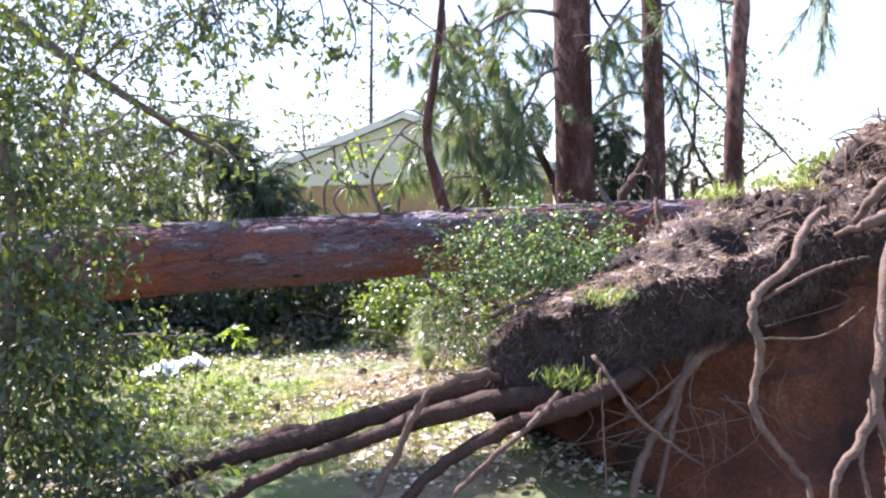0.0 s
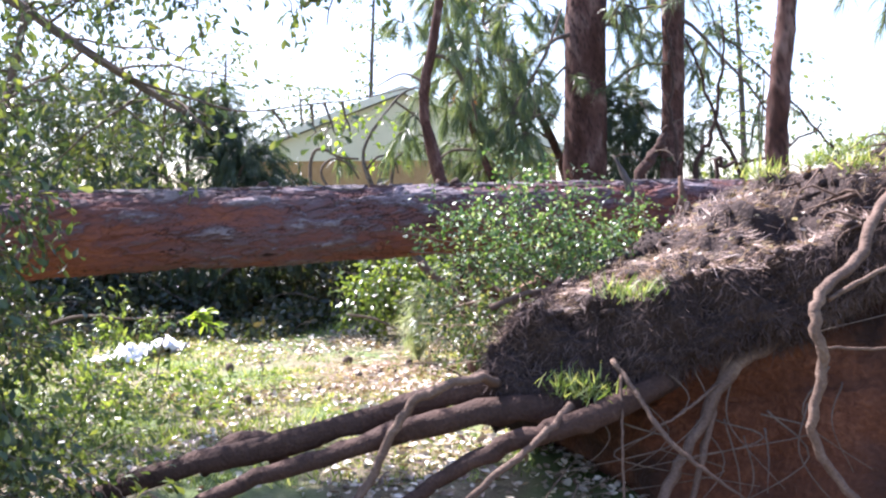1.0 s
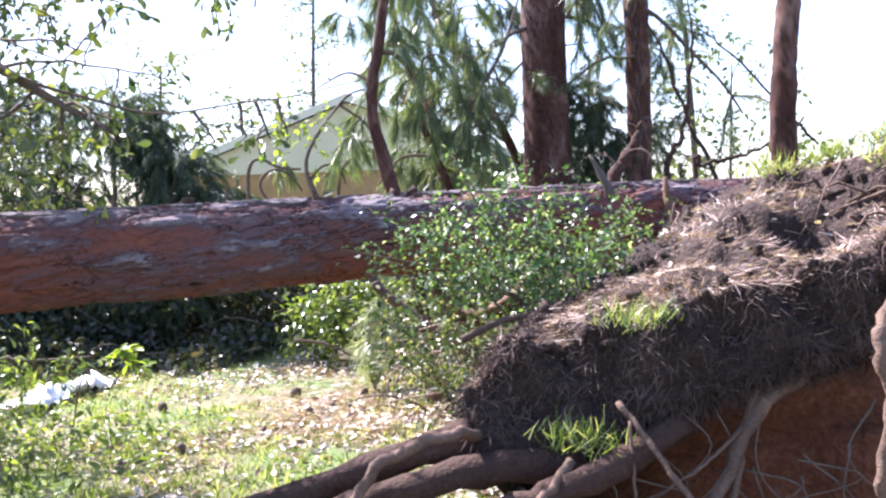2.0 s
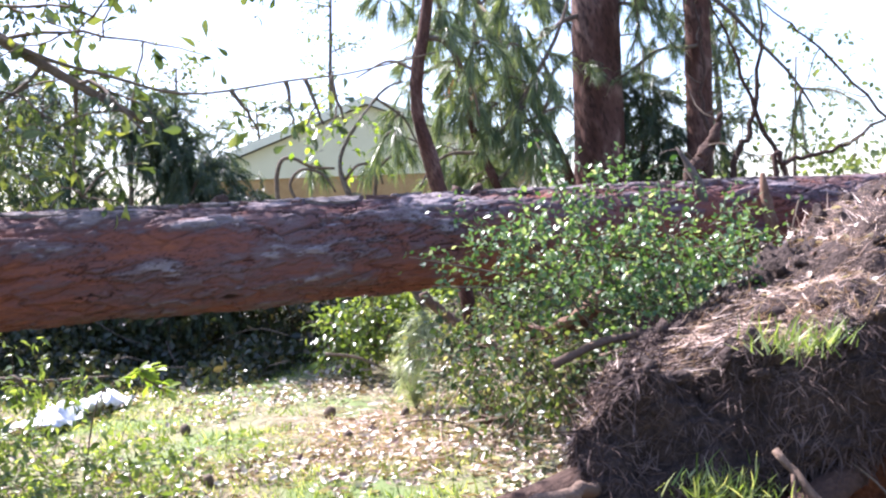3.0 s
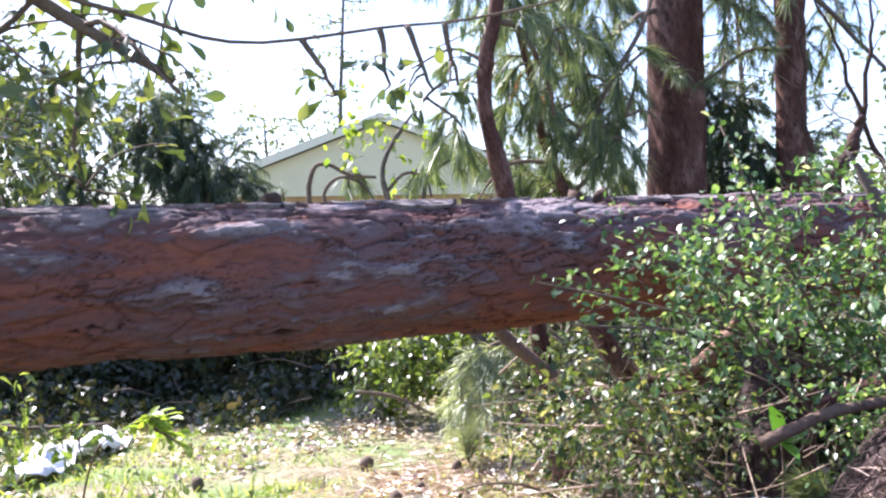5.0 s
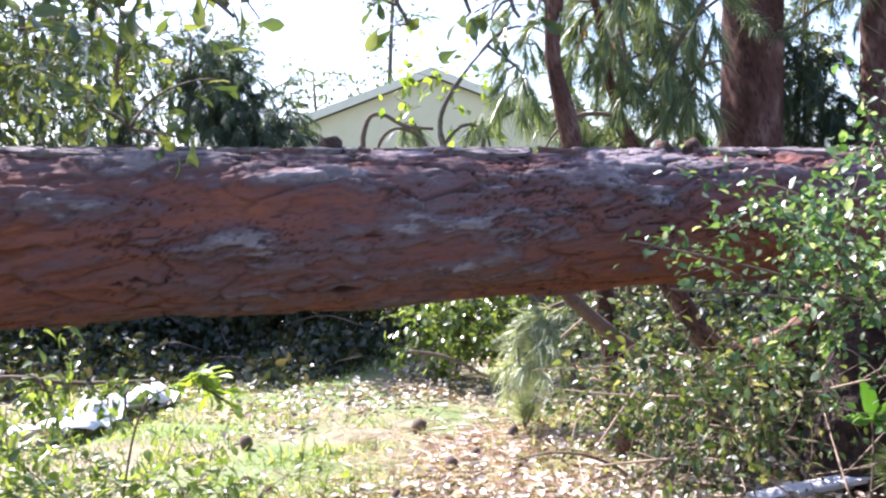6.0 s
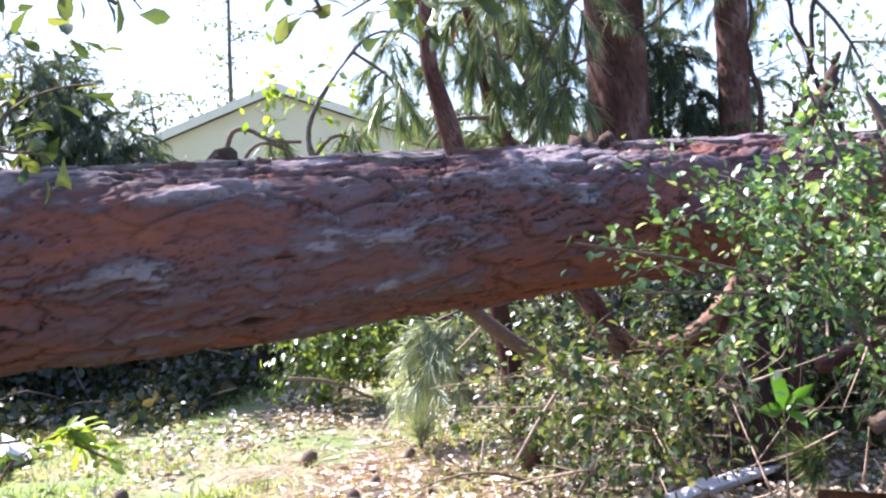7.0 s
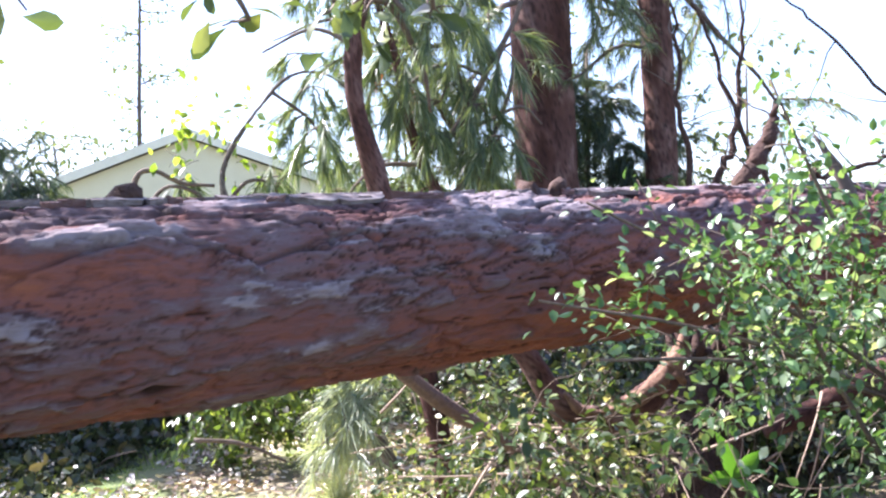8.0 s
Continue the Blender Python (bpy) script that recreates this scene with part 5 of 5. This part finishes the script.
build_oak_bough("thin oak twig arching through the air with hanging leaves", [(-2.6, 6.1, 2.75), (-1.75, 6.1, 2.2), (-1.33, 6.1, 2.04), (-1.05, 6.1, 1.97), (-0.66, 6.1, 2.01), (-0.44, 6.1, 2.03), (-0.1, 6.1, 2.1)], [0.014, 0.009, 0.006, 0.005, 0.004, 0.003],
                [(0.6, (0.3, 0.1, -0.6), 0.18), (0.66, (0.2, 0, -0.7), 0.16), (0.72, (0.3, 0.1, -0.6), 0.2), (0.8, (0.3, 0, -0.6), 0.18)], size=(0.05, 0.09), per=1, kids=2)
build_oak_bough("oak branch high over the lawn with drooping leafy twigs", [(-2.6, 5.9, 3.7), (-1.6, 5.9, 3.2), (-0.9, 5.9, 3.0), (-0.25, 5.9, 2.9)], [0.03, 0.02, 0.014, 0.008],
                [(0.3, (0.3, 0, -0.7), 0.75), (0.4, (0.4, 0.2, -0.7), 0.65), (0.5, (0.2, -0.2, -0.8), 0.6), (0.62, (0.4, 0.1, -0.7), 0.5), (0.78, (0.5, 0, -0.5), 0.4), (0.9, (0.4, 0.2, -0.4), 0.35), (0.45, (-0.2, 0.1, -0.8), 0.6), (0.68, (-0.1, 0.2, -0.8), 0.5), (0.35, (0.5, 0.4, -0.6), 0.8), (0.55, (0.6, 0.3, -0.6), 0.7), (0.85, (0.1, 0.3, -0.9), 0.6), (0.97, (0.6, 0.2, -0.6), 0.6)], size=(0.045, 0.085), per=3)
build_oak_bough("leafy oak sapling leaning beside the path", [(-2.3, 4.5, -0.4), (-2.2, 4.7, 0.9), (-2.2, 4.8, 1.8), (-2.5, 4.8, 3.2)], [0.04, 0.035, 0.025, 0.015],
                [(a, (R.normal() * 0.8, R.normal() * 0.8, 0.3), R.uniform(0.5, 0.8)) for a in np.linspace(0.1, 1, 8)],
                [((-2.05, 4.8, 0.3), (0.48, 0.4, 0.45), 190), ((-2.1, 4.8, 0.9), (0.42, 0.4, 0.45), 190), ((-2.1, 4.9, 1.5), (0.4, 0.35, 0.45), 150), ((-2.3, 5.0, 2.1), (0.5, 0.4, 0.45), 130), ((-2.4, 5.0, 2.8), (0.6, 0.5, 0.5), 120), ((-1.6, 4.9, 0.2), (0.3, 0.3, 0.25), 60)], (0.045, 0.085), 2)
build_oak_bough("oak sapling crown spreading behind the fallen log", [(-3.6, 7.9, -0.15), (-3.3, 7.8, 1.5), (-3.0, 7.7, 2.6), (-2.7, 7.6, 3.6)], [0.05, 0.04, 0.03, 0.015],
                [(a, (R.normal() * 0.7, R.normal() * 0.5, 0.3), R.uniform(0.6, 1.0)) for a in np.linspace(0.3, 1, 7)],
                [((-3.0, 7.9, 2.0), (0.8, 0.4, 0.5), 130), ((-2.3, 7.9, 2.0), (0.45, 0.35, 0.35), 60), ((-3.4, 7.9, 2.9), (0.9, 0.5, 0.6), 120), ((-2.9, 7.8, 3.5), (0.9, 0.5, 0.5), 110), ((-2.2, 7.7, 3.1), (0.6, 0.4, 0.5), 60), ((-1.7, 7.7, 3.6), (0.6, 0.4, 0.3), 36), ((-3.9, 8.0, 1.2), (0.6, 0.4, 0.7), 150)], (0.04, 0.08), 3)
build_oak_bough("fallen oak branch with bright leaves on the lawn", [(-3.4, 8.0, 0.35), (-2.81, 8.0, 0.6), (-2.37, 8.0, 0.59), (-2.0, 8.0, 0.6)], [0.016, 0.013, 0.01, 0.006],
                [(0.5, (0.3, -0.2, 0.3), 0.2), (0.8, (0.8, -0.1, 0.2), 0.2)], [((-3.2, 8.2, 0.25), (0.4, 0.4, 0.3), 60), ((-2.5, 8.0, 0.55), (0.3, 0.15, 0.1), 14), ((-2.35, 7.0, 0.2), (0.6, 0.5, 0.22), 80), ((-2.2, 8.3, 0.0), (0.9, 0.9, 0.08), 90), ((-1.7, 8.0, 0.0), (0.5, 0.6, 0.05), 40)], (0.045, 0.09), 2, mat=M_FRESH)
build_oak_bough("small sprig of bright green lobed leaves", [(-2.2, 8.0, -0.1), (-2.1, 7.98, 0.4), (-1.98, 7.96, 0.56), (-1.75, 7.95, 0.62)], [0.006, 0.005, 0.004, 0.003], [(0.7, (0.9, 0, 0.2), 0.2), (0.85, (0.8, 0, 0.5), 0.18), (0.95, (0.9, -0.2, -0.3), 0.18)], (), (0.08, 0.14), 2, mat=M_LIME, depth=0, loose=0.01, template=(SPOON[0] * np.array((0.75, 1, 1)), SPOON[1]))


# ---------------------------------------------------------------- shrub in front of the log, and the brush under it
def build_shrub():
    t = thing("shrub", "small-leaved green shrub growing against the fallen log", "shrub")
    tips = []
    for k in range(8):
        g = Geo()
        a = R.uniform(0, 6.28)
        grow(g, tips, (1.0 + R.normal() * 0.12, 6.3 + R.normal() * 0.08, 0.75), (math.cos(a) * 0.8 - 0.3, -abs(math.sin(a)) * 0.3, 1.0), R.uniform(0.6, 0.95), 0.008, 0, 0.2, 0.3)
        part("branch", g, M_TWIG, t)
    for end in ((-0.24, 6.29, 1.3), (-0.15, 6.2, 1.18), (-0.12, 6.3, 1.5), (1.2, 6.1, 1.35), (0.3, 6.25, 1.75)):
        g = Geo()
        line = spline([(0.7, 6.3, 1.0), ((0.6 + end[0]) / 2, 6.25, (end[2] + 1.0) / 2 + 0.05), end], 14)
        tube(g, line, [0.007, 0.003], 5)
        part("branch", g, M_TWIG, t)
        tips += [(line[k], unit(line[k] - line[k - 1])) for k in range(3, 14)]
    g = Geo()
    for c, s, n in (((0.5, 6.2, 1.3), (0.42, 0.25, 0.2), 66), ((0.8, 6.2, 1.18), (0.4, 0.28, 0.22), 62), ((0.25, 6.25, 1.22), (0.3, 0.2, 0.18), 34), ((0.75, 6.2, 0.92), (0.32, 0.25, 0.12), 14), ((1.0, 6.5, 0.95), (0.32, 0.22, 0.2), 36), ((1.0, 6.3, 1.35), (0.3, 0.2, 0.15), 24), ((0.55, 6.25, 1.55), (0.25, 0.15, 0.1), 14)):
        sprays(g, tips, c, s, n, 0.22, (-0.1, 0, 0.1), 0.2, 0.002)
    part("twig", g, M_TWIG, t)
    leafy(tips, (OVAL[0] * np.array((1.0, 1, 1)), OVAL[1]), M_SHRUB, t, 4, (0.018, 0.037), 0.022, 0.1)


build_shrub()


def build_brush():
    t = thing("brush_pile", "tangled pile of broken leafy branches under the log", "brush pile")
    tips = []
    for _ in range(14):
        g = Geo()
        p = (R.uniform(0.1, 1.6), R.uniform(8.1, 9.3), R.uniform(0.0, 0.15))
        grow(g, tips, p, (R.normal() * 0.8, R.normal() * 0.6 - 0.2, R.uniform(0.3, 1.0)), R.uniform(0.5, 0.8), 0.01, 0, 0.6, 0.4)
        part("branch", g, M_TWIG, t)
    g = Geo()
    for c, s, n in (((0.4, 8.7, 0.35), (0.5, 0.5, 0.35), 110), ((0.75, 8.95, 0.45), (0.5, 0.4, 0.45), 120), ((1.5, 9.1, 0.5), (0.5, 0.4, 0.5), 90), ((0.6, 9.6, 0.6), (0.6, 0.4, 0.5), 100), ((1.2, 9.9, 0.8), (0.6, 0.4, 0.6), 90), ((2.2, 9.0, 0.7), (0.6, 0.5, 0.7), 110), ((0.15, 7.25, 0.8), (0.28, 0.12, 0.16), 34), ((0.4, 7.6, 0.6), (0.35, 0.25, 0.2), 50), ((0.7, 7.9, 0.65), (0.3, 0.2, 0.2), 30)):
        sprays(g, tips, c, s, n, 0.26, (0, -0.1, 0.1), 0.4, 0.003)
    part("twig", g, M_TWIG, t)
    leafy(tips, OVAL, M_OLIVE, t, 2, (0.025, 0.056), 0.03)
    g = Geo()
    for _ in range(70):
        p = np.array((R.uniform(-0.1, 2.0), R.uniform(7.5, 9.4), R.uniform(0.05, 0.75)))
        a = unit(R.normal(size=3) * np.array((1, 0.6, 0.8)))
        L = R.uniform(0.08, 0.3)
        tube(g, spline([p - a * L, p + R.normal(size=3) * 0.04, p + a * L], 6), [R.uniform(0.003, 0.008), 0.002], 5, 0.08)
    part("dead_twig", g, M_PALEWOOD, t, "pale dead twigs")["kind"] = "stuff"
    t = thing("leafy_branch", "broken branch with yellow-green leaves on the lawn edge", "branch")
    g = Geo()
    tips = []
    tube(g, spline([(-1.0, 11.3, 0.35), (-0.7, 11.4, 0.3), (-0.3, 11.5, 0.15)], 10), [0.02, 0.015], 6)
    part("limb", g, M_TWIG, t)
    g = Geo()
    sprays(g, tips, (-0.6, 11.5, 0.42), (0.55, 0.3, 0.32), 150, 0.25, (0, 0, 0.1), 0.5)
    sprays(g, tips, (0.2, 11.5, 0.6), (0.5, 0.3, 0.4), 80, 0.25, (0, 0, 0.1), 0.5)
    part("twig", g, M_TWIG, t)
    leafy(tips, OVAL, M_FRESH, t, 2, (0.05, 0.09), 0.03)
    t = thing("pine_bough", "pale green fallen pine bough with fanned needles", "branch")
    g = Geo()
    tips = []
    for a in range(16):
        line = spline([(0.15, 10.1, 0.75), (-0.02 + R.normal() * 0.1, 10.05, 0.6), (-0.12 + R.normal() * 0.16, 10.0 + R.normal() * 0.1, 0.08 + R.uniform(0, 0.45))], 6)
        tube(g, line, [0.008, 0.004], 4)
        tips += [(line[k], unit(line[k] - line[k - 1])) for k in range(2, 6)]
    part("limb", g, M_TWIG, t)
    needle_tufts(tips, M_PALE, t, 40, 0.22, 0.0025, 0.4, 0.75)
    for label, base, way, n, mat in (("green pine sprig lying by the white board", (1.5, 8.15, 0.12), (-0.8, -0.5, 0.1), 5, M_NEEDLE), ("pale pine sprig standing on the lawn", (-0.2, 9.9, -0.08), (-0.1, -0.2, 0.9), 4, M_PALE)):
        t = thing("pine_sprig", label, "branch")
        g = Geo()
        tips = []
        for _ in range(n):
            d = unit(np.array(way) + R.normal(size=3) * 0.22)
            line = spline([base, np.array(base) + d * 0.1, np.array(base) + d * 0.18 + (0, 0, 0.02)], 5)
            tube(g, line, [0.006, 0.003], 5)
            tips += [(line[k], unit(line[k] - line[k - 1])) for k in (2, 3, 4)]
        part("limb", g, M_TWIG, t)
        needle_tufts(tips, mat, t, 34, 0.18, 0.0022, 0.3, 0.6)


build_brush()


def build_sticks():
    for label, pts, rr, mat in (("bare brown branch propped under the log", [(-0.14, 8.4, 0.98), (-0.1, 8.4, 0.92), (0.1, 8.4, 0.75), (0.38, 8.4, 0.55), (0.8, 8.4, 0.2)], [0.03, 0.035, 0.035, 0.03, 0.025], M_ROOT),
                                ("thin pale stick leaning in the brush", [(0.4, 7.9, 0.7), (0.6, 7.9, 0.5), (0.82, 7.9, 0.28)], [0.009, 0.008, 0.006], M_PALEWOOD),
                                ("thin pale stick leaning in the brush", [(0.17, 8.0, 0.6), (0.06, 8.0, 0.45), (-0.04, 8.0, 0.3)], [0.007, 0.007, 0.005], M_PALEWOOD),
                                ("pale cut branch lying beside the shrub", [(0.29, 5.95, 0.88), (0.38, 5.95, 0.92), (0.48, 5.95, 0.96), (0.66, 5.95, 0.99), (0.85, 5.95, 1.03)], [0.019, 0.018, 0.016, 0.014, 0.011], M_ROOT),
                                ("dark stick lying across the lawn edge", [(-1.0, 11.0, 0.25), (-0.7, 11.0, 0.2), (-0.4, 11.0, 0.05)], [0.016, 0.014, 0.01], M_TWIG)):
        g = Geo()
        tube(g, spline(pts, 16), rr, 8, 0.07)
        tagged(part("stick", g, mat), label, "stick", group="loose sticks")
    t = thing("broken_limb", "thick broken limb with torn pale wood", "fallen branch")
    bark_trunk("limb", spline([(0.18, 7.8, 1.12), (0.26, 7.76, 1.0), (0.33, 7.75, 0.87), (0.43, 7.75, 0.77), (0.57, 7.75, 0.76), (0.73, 7.75, 0.83), (0.84, 7.75, 0.93)], 30), [0.04, 0.045, 0.05, 0.055, 0.06, 0.06, 0.05], M_PINE, t, 0.014, 0.01, (0.1, 0.06), 0.009)
    for pts, radii, label in (([(0.8, 7.72, 0.9), (0.85, 7.73, 0.98), (0.875, 7.74, 1.07)], [0.05, 0.04, 0.006], "torn pale wood"),
                              ([(0.5, 7.71, 0.79), (0.62, 7.7, 0.82), (0.75, 7.71, 0.89), (0.83, 7.72, 0.99)], [0.01, 0.032, 0.034, 0.008], "torn pale wood"),
                              ([(0.36, 7.7, 0.88), (0.42, 7.7, 0.81), (0.5, 7.7, 0.795)], [0.008, 0.02, 0.006], "torn pale wood")):
        g = Geo()
        tube(g, spline(pts, 12), radii, 9, 0.22)
        part("torn_end", g, M_WOOD, t, label)


build_sticks()


def build_stump():
    t = thing("old_stump", "dark rotten stump in the shade behind the shrub", "stump")
    bark_trunk("trunk", spline([(1.4, 8.7, -0.15), (1.42, 8.68, 0.4), (1.45, 8.66, 0.9)], 16), [0.27, 0.22, 0.19, 0.15], M_CRUST, t, 0.02, 0.016, (0.1, 0.08), 0.03, seed=9)
    g = Geo()
    for k in range(9):
        a = k * 0.7
        p = np.array((1.45 + 0.13 * math.cos(a), 8.66 + 0.13 * math.sin(a), 0.86))
        tube(g, [p, p + (0.01, 0, 0.07), p + (0.02 * math.cos(a), 0.02 * math.sin(a), R.uniform(0.1, 0.2))], [0.04, 0.03, 0.004], 5, 0.2)
    part("splinter", g, M_ROOTDARK, t, "jagged dark splinters")["kind"] = "stuff"
    t = thing("fallen_limb", "reddish fallen limb lying behind the shrub", "fallen branch")
    bark_trunk("limb", spline([(1.35, 7.95, 0.6), (1.8, 8.0, 0.72), (2.4, 8.2, 0.8), (3.2, 8.5, 0.6), (3.6, 8.7, -0.1)], 26), [0.03, 0.07, 0.09, 0.1, 0.1], M_PINE, t, 0.02, 0.014, (0.12, 0.07), 0.01, seed=21)


build_stump()


def build_litter():
    g = Geo()
    n, m = 26, 10
    u, v = np.meshgrid(np.linspace(0, 1, n), np.linspace(-0.5, 0.5, m), indexing="ij")
    X = -3.15 + 0.3 * u + v * (0.4 - 0.1 * u) + 0.05 * waves(u * 9, v * 5, 8, 2)
    Y = 9.45 + 1.3 * u + 0.1 * v
    Z = ground_height(X, Y) + 0.1 + 0.06 * waves(u * 14, v * 9, 12, 3)
    i, j = np.meshgrid(np.arange(n - 1), np.arange(m - 1), indexing="ij")
    g.add(np.stack([X, Y, Z], -1), np.stack([i * m + j, (i + 1) * m + j, (i + 1) * m + j + 1, i * m + j + 1], -1).reshape(-1, 4).tolist())
    ob = part("plastic_sheet", g, M_PLASTIC)
    md = ob.modifiers.new("thick", "SOLIDIFY")
    md.thickness = 0.004
    tagged(ob, "crumpled white plastic sheet lying on the lawn", "plastic sheet")
    bm = bmesh.new()
    bmesh.ops.create_cube(bm, size=1)
    bmesh.ops.scale(bm, vec=(0.8, 0.1, 0.025), verts=bm.verts)
    bmesh.ops.bevel(bm, geom=bm.edges[:], offset=0.004, segments=1)
    me = bpy.data.meshes.new("board")
    bm.to_mesh(me)
    bm.free()
    me.materials.append(M_BOARD)
    ob = new("board", me)
    ob.matrix_world = pose(1.12, 8.4, GROUND + 0.08, 4, -3, 21)
    tagged(ob, "weathered white painted board lying on the litter", "board")
    t = thing("broad_leaf_plant", "bright green broad-leaved seedling in the brush", "plant")
    g = Geo()
    tube(g, spline([(1.12, 7.85, 0.05), (1.14, 7.87, 0.3), (1.13, 7.88, 0.5)], 8), [0.006, 0.004], 5)
    part("stem", g, M_TWIG, t)
    for d, L in (((-0.25, -0.1, 1), 0.2), ((0.6, -0.2, 0.5), 0.17), ((0.1, -0.6, -0.1), 0.16), ((-0.7, -0.2, 0.1), 0.14)):
        g = Geo()
        scatter(g, (OVAL[0] * np.array((0.75, 1, 1)), OVAL[1]), np.array([(1.13, 7.87, 0.45)]), np.array([d]), [L], np.array([(0.2, -1.0, 0.4)]))
        part("leaf", g, M_SEEDLING, t)
    for x, y, s in ((-1.75, 7.6, 0.04), (-1.45, 7.9, 0.035), (-0.7, 8.9, 0.04), (-0.9, 9.9, 0.045), (-0.55, 9.3, 0.035), (-1.9, 9.3, 0.04), (-0.3, 9.75, 0.04)):
        g = Geo()
        z = float(ground_height(np.array(x), np.array(y)))
        tube(g, [(x, y, z), (x + s * 0.2, y, z + s * 0.7), (x + s * 0.3, y, z + s * 1.6), (x + s * 0.3, y, z + s * 2.1)], [s * 0.7, s, s * 0.8, s * 0.2], 9, 0.15)
        tagged(part("pine_cone", g, M_TWIG), "dark fallen pine cone on the lawn", "pine cone", group="fallen pine cones")


build_litter()
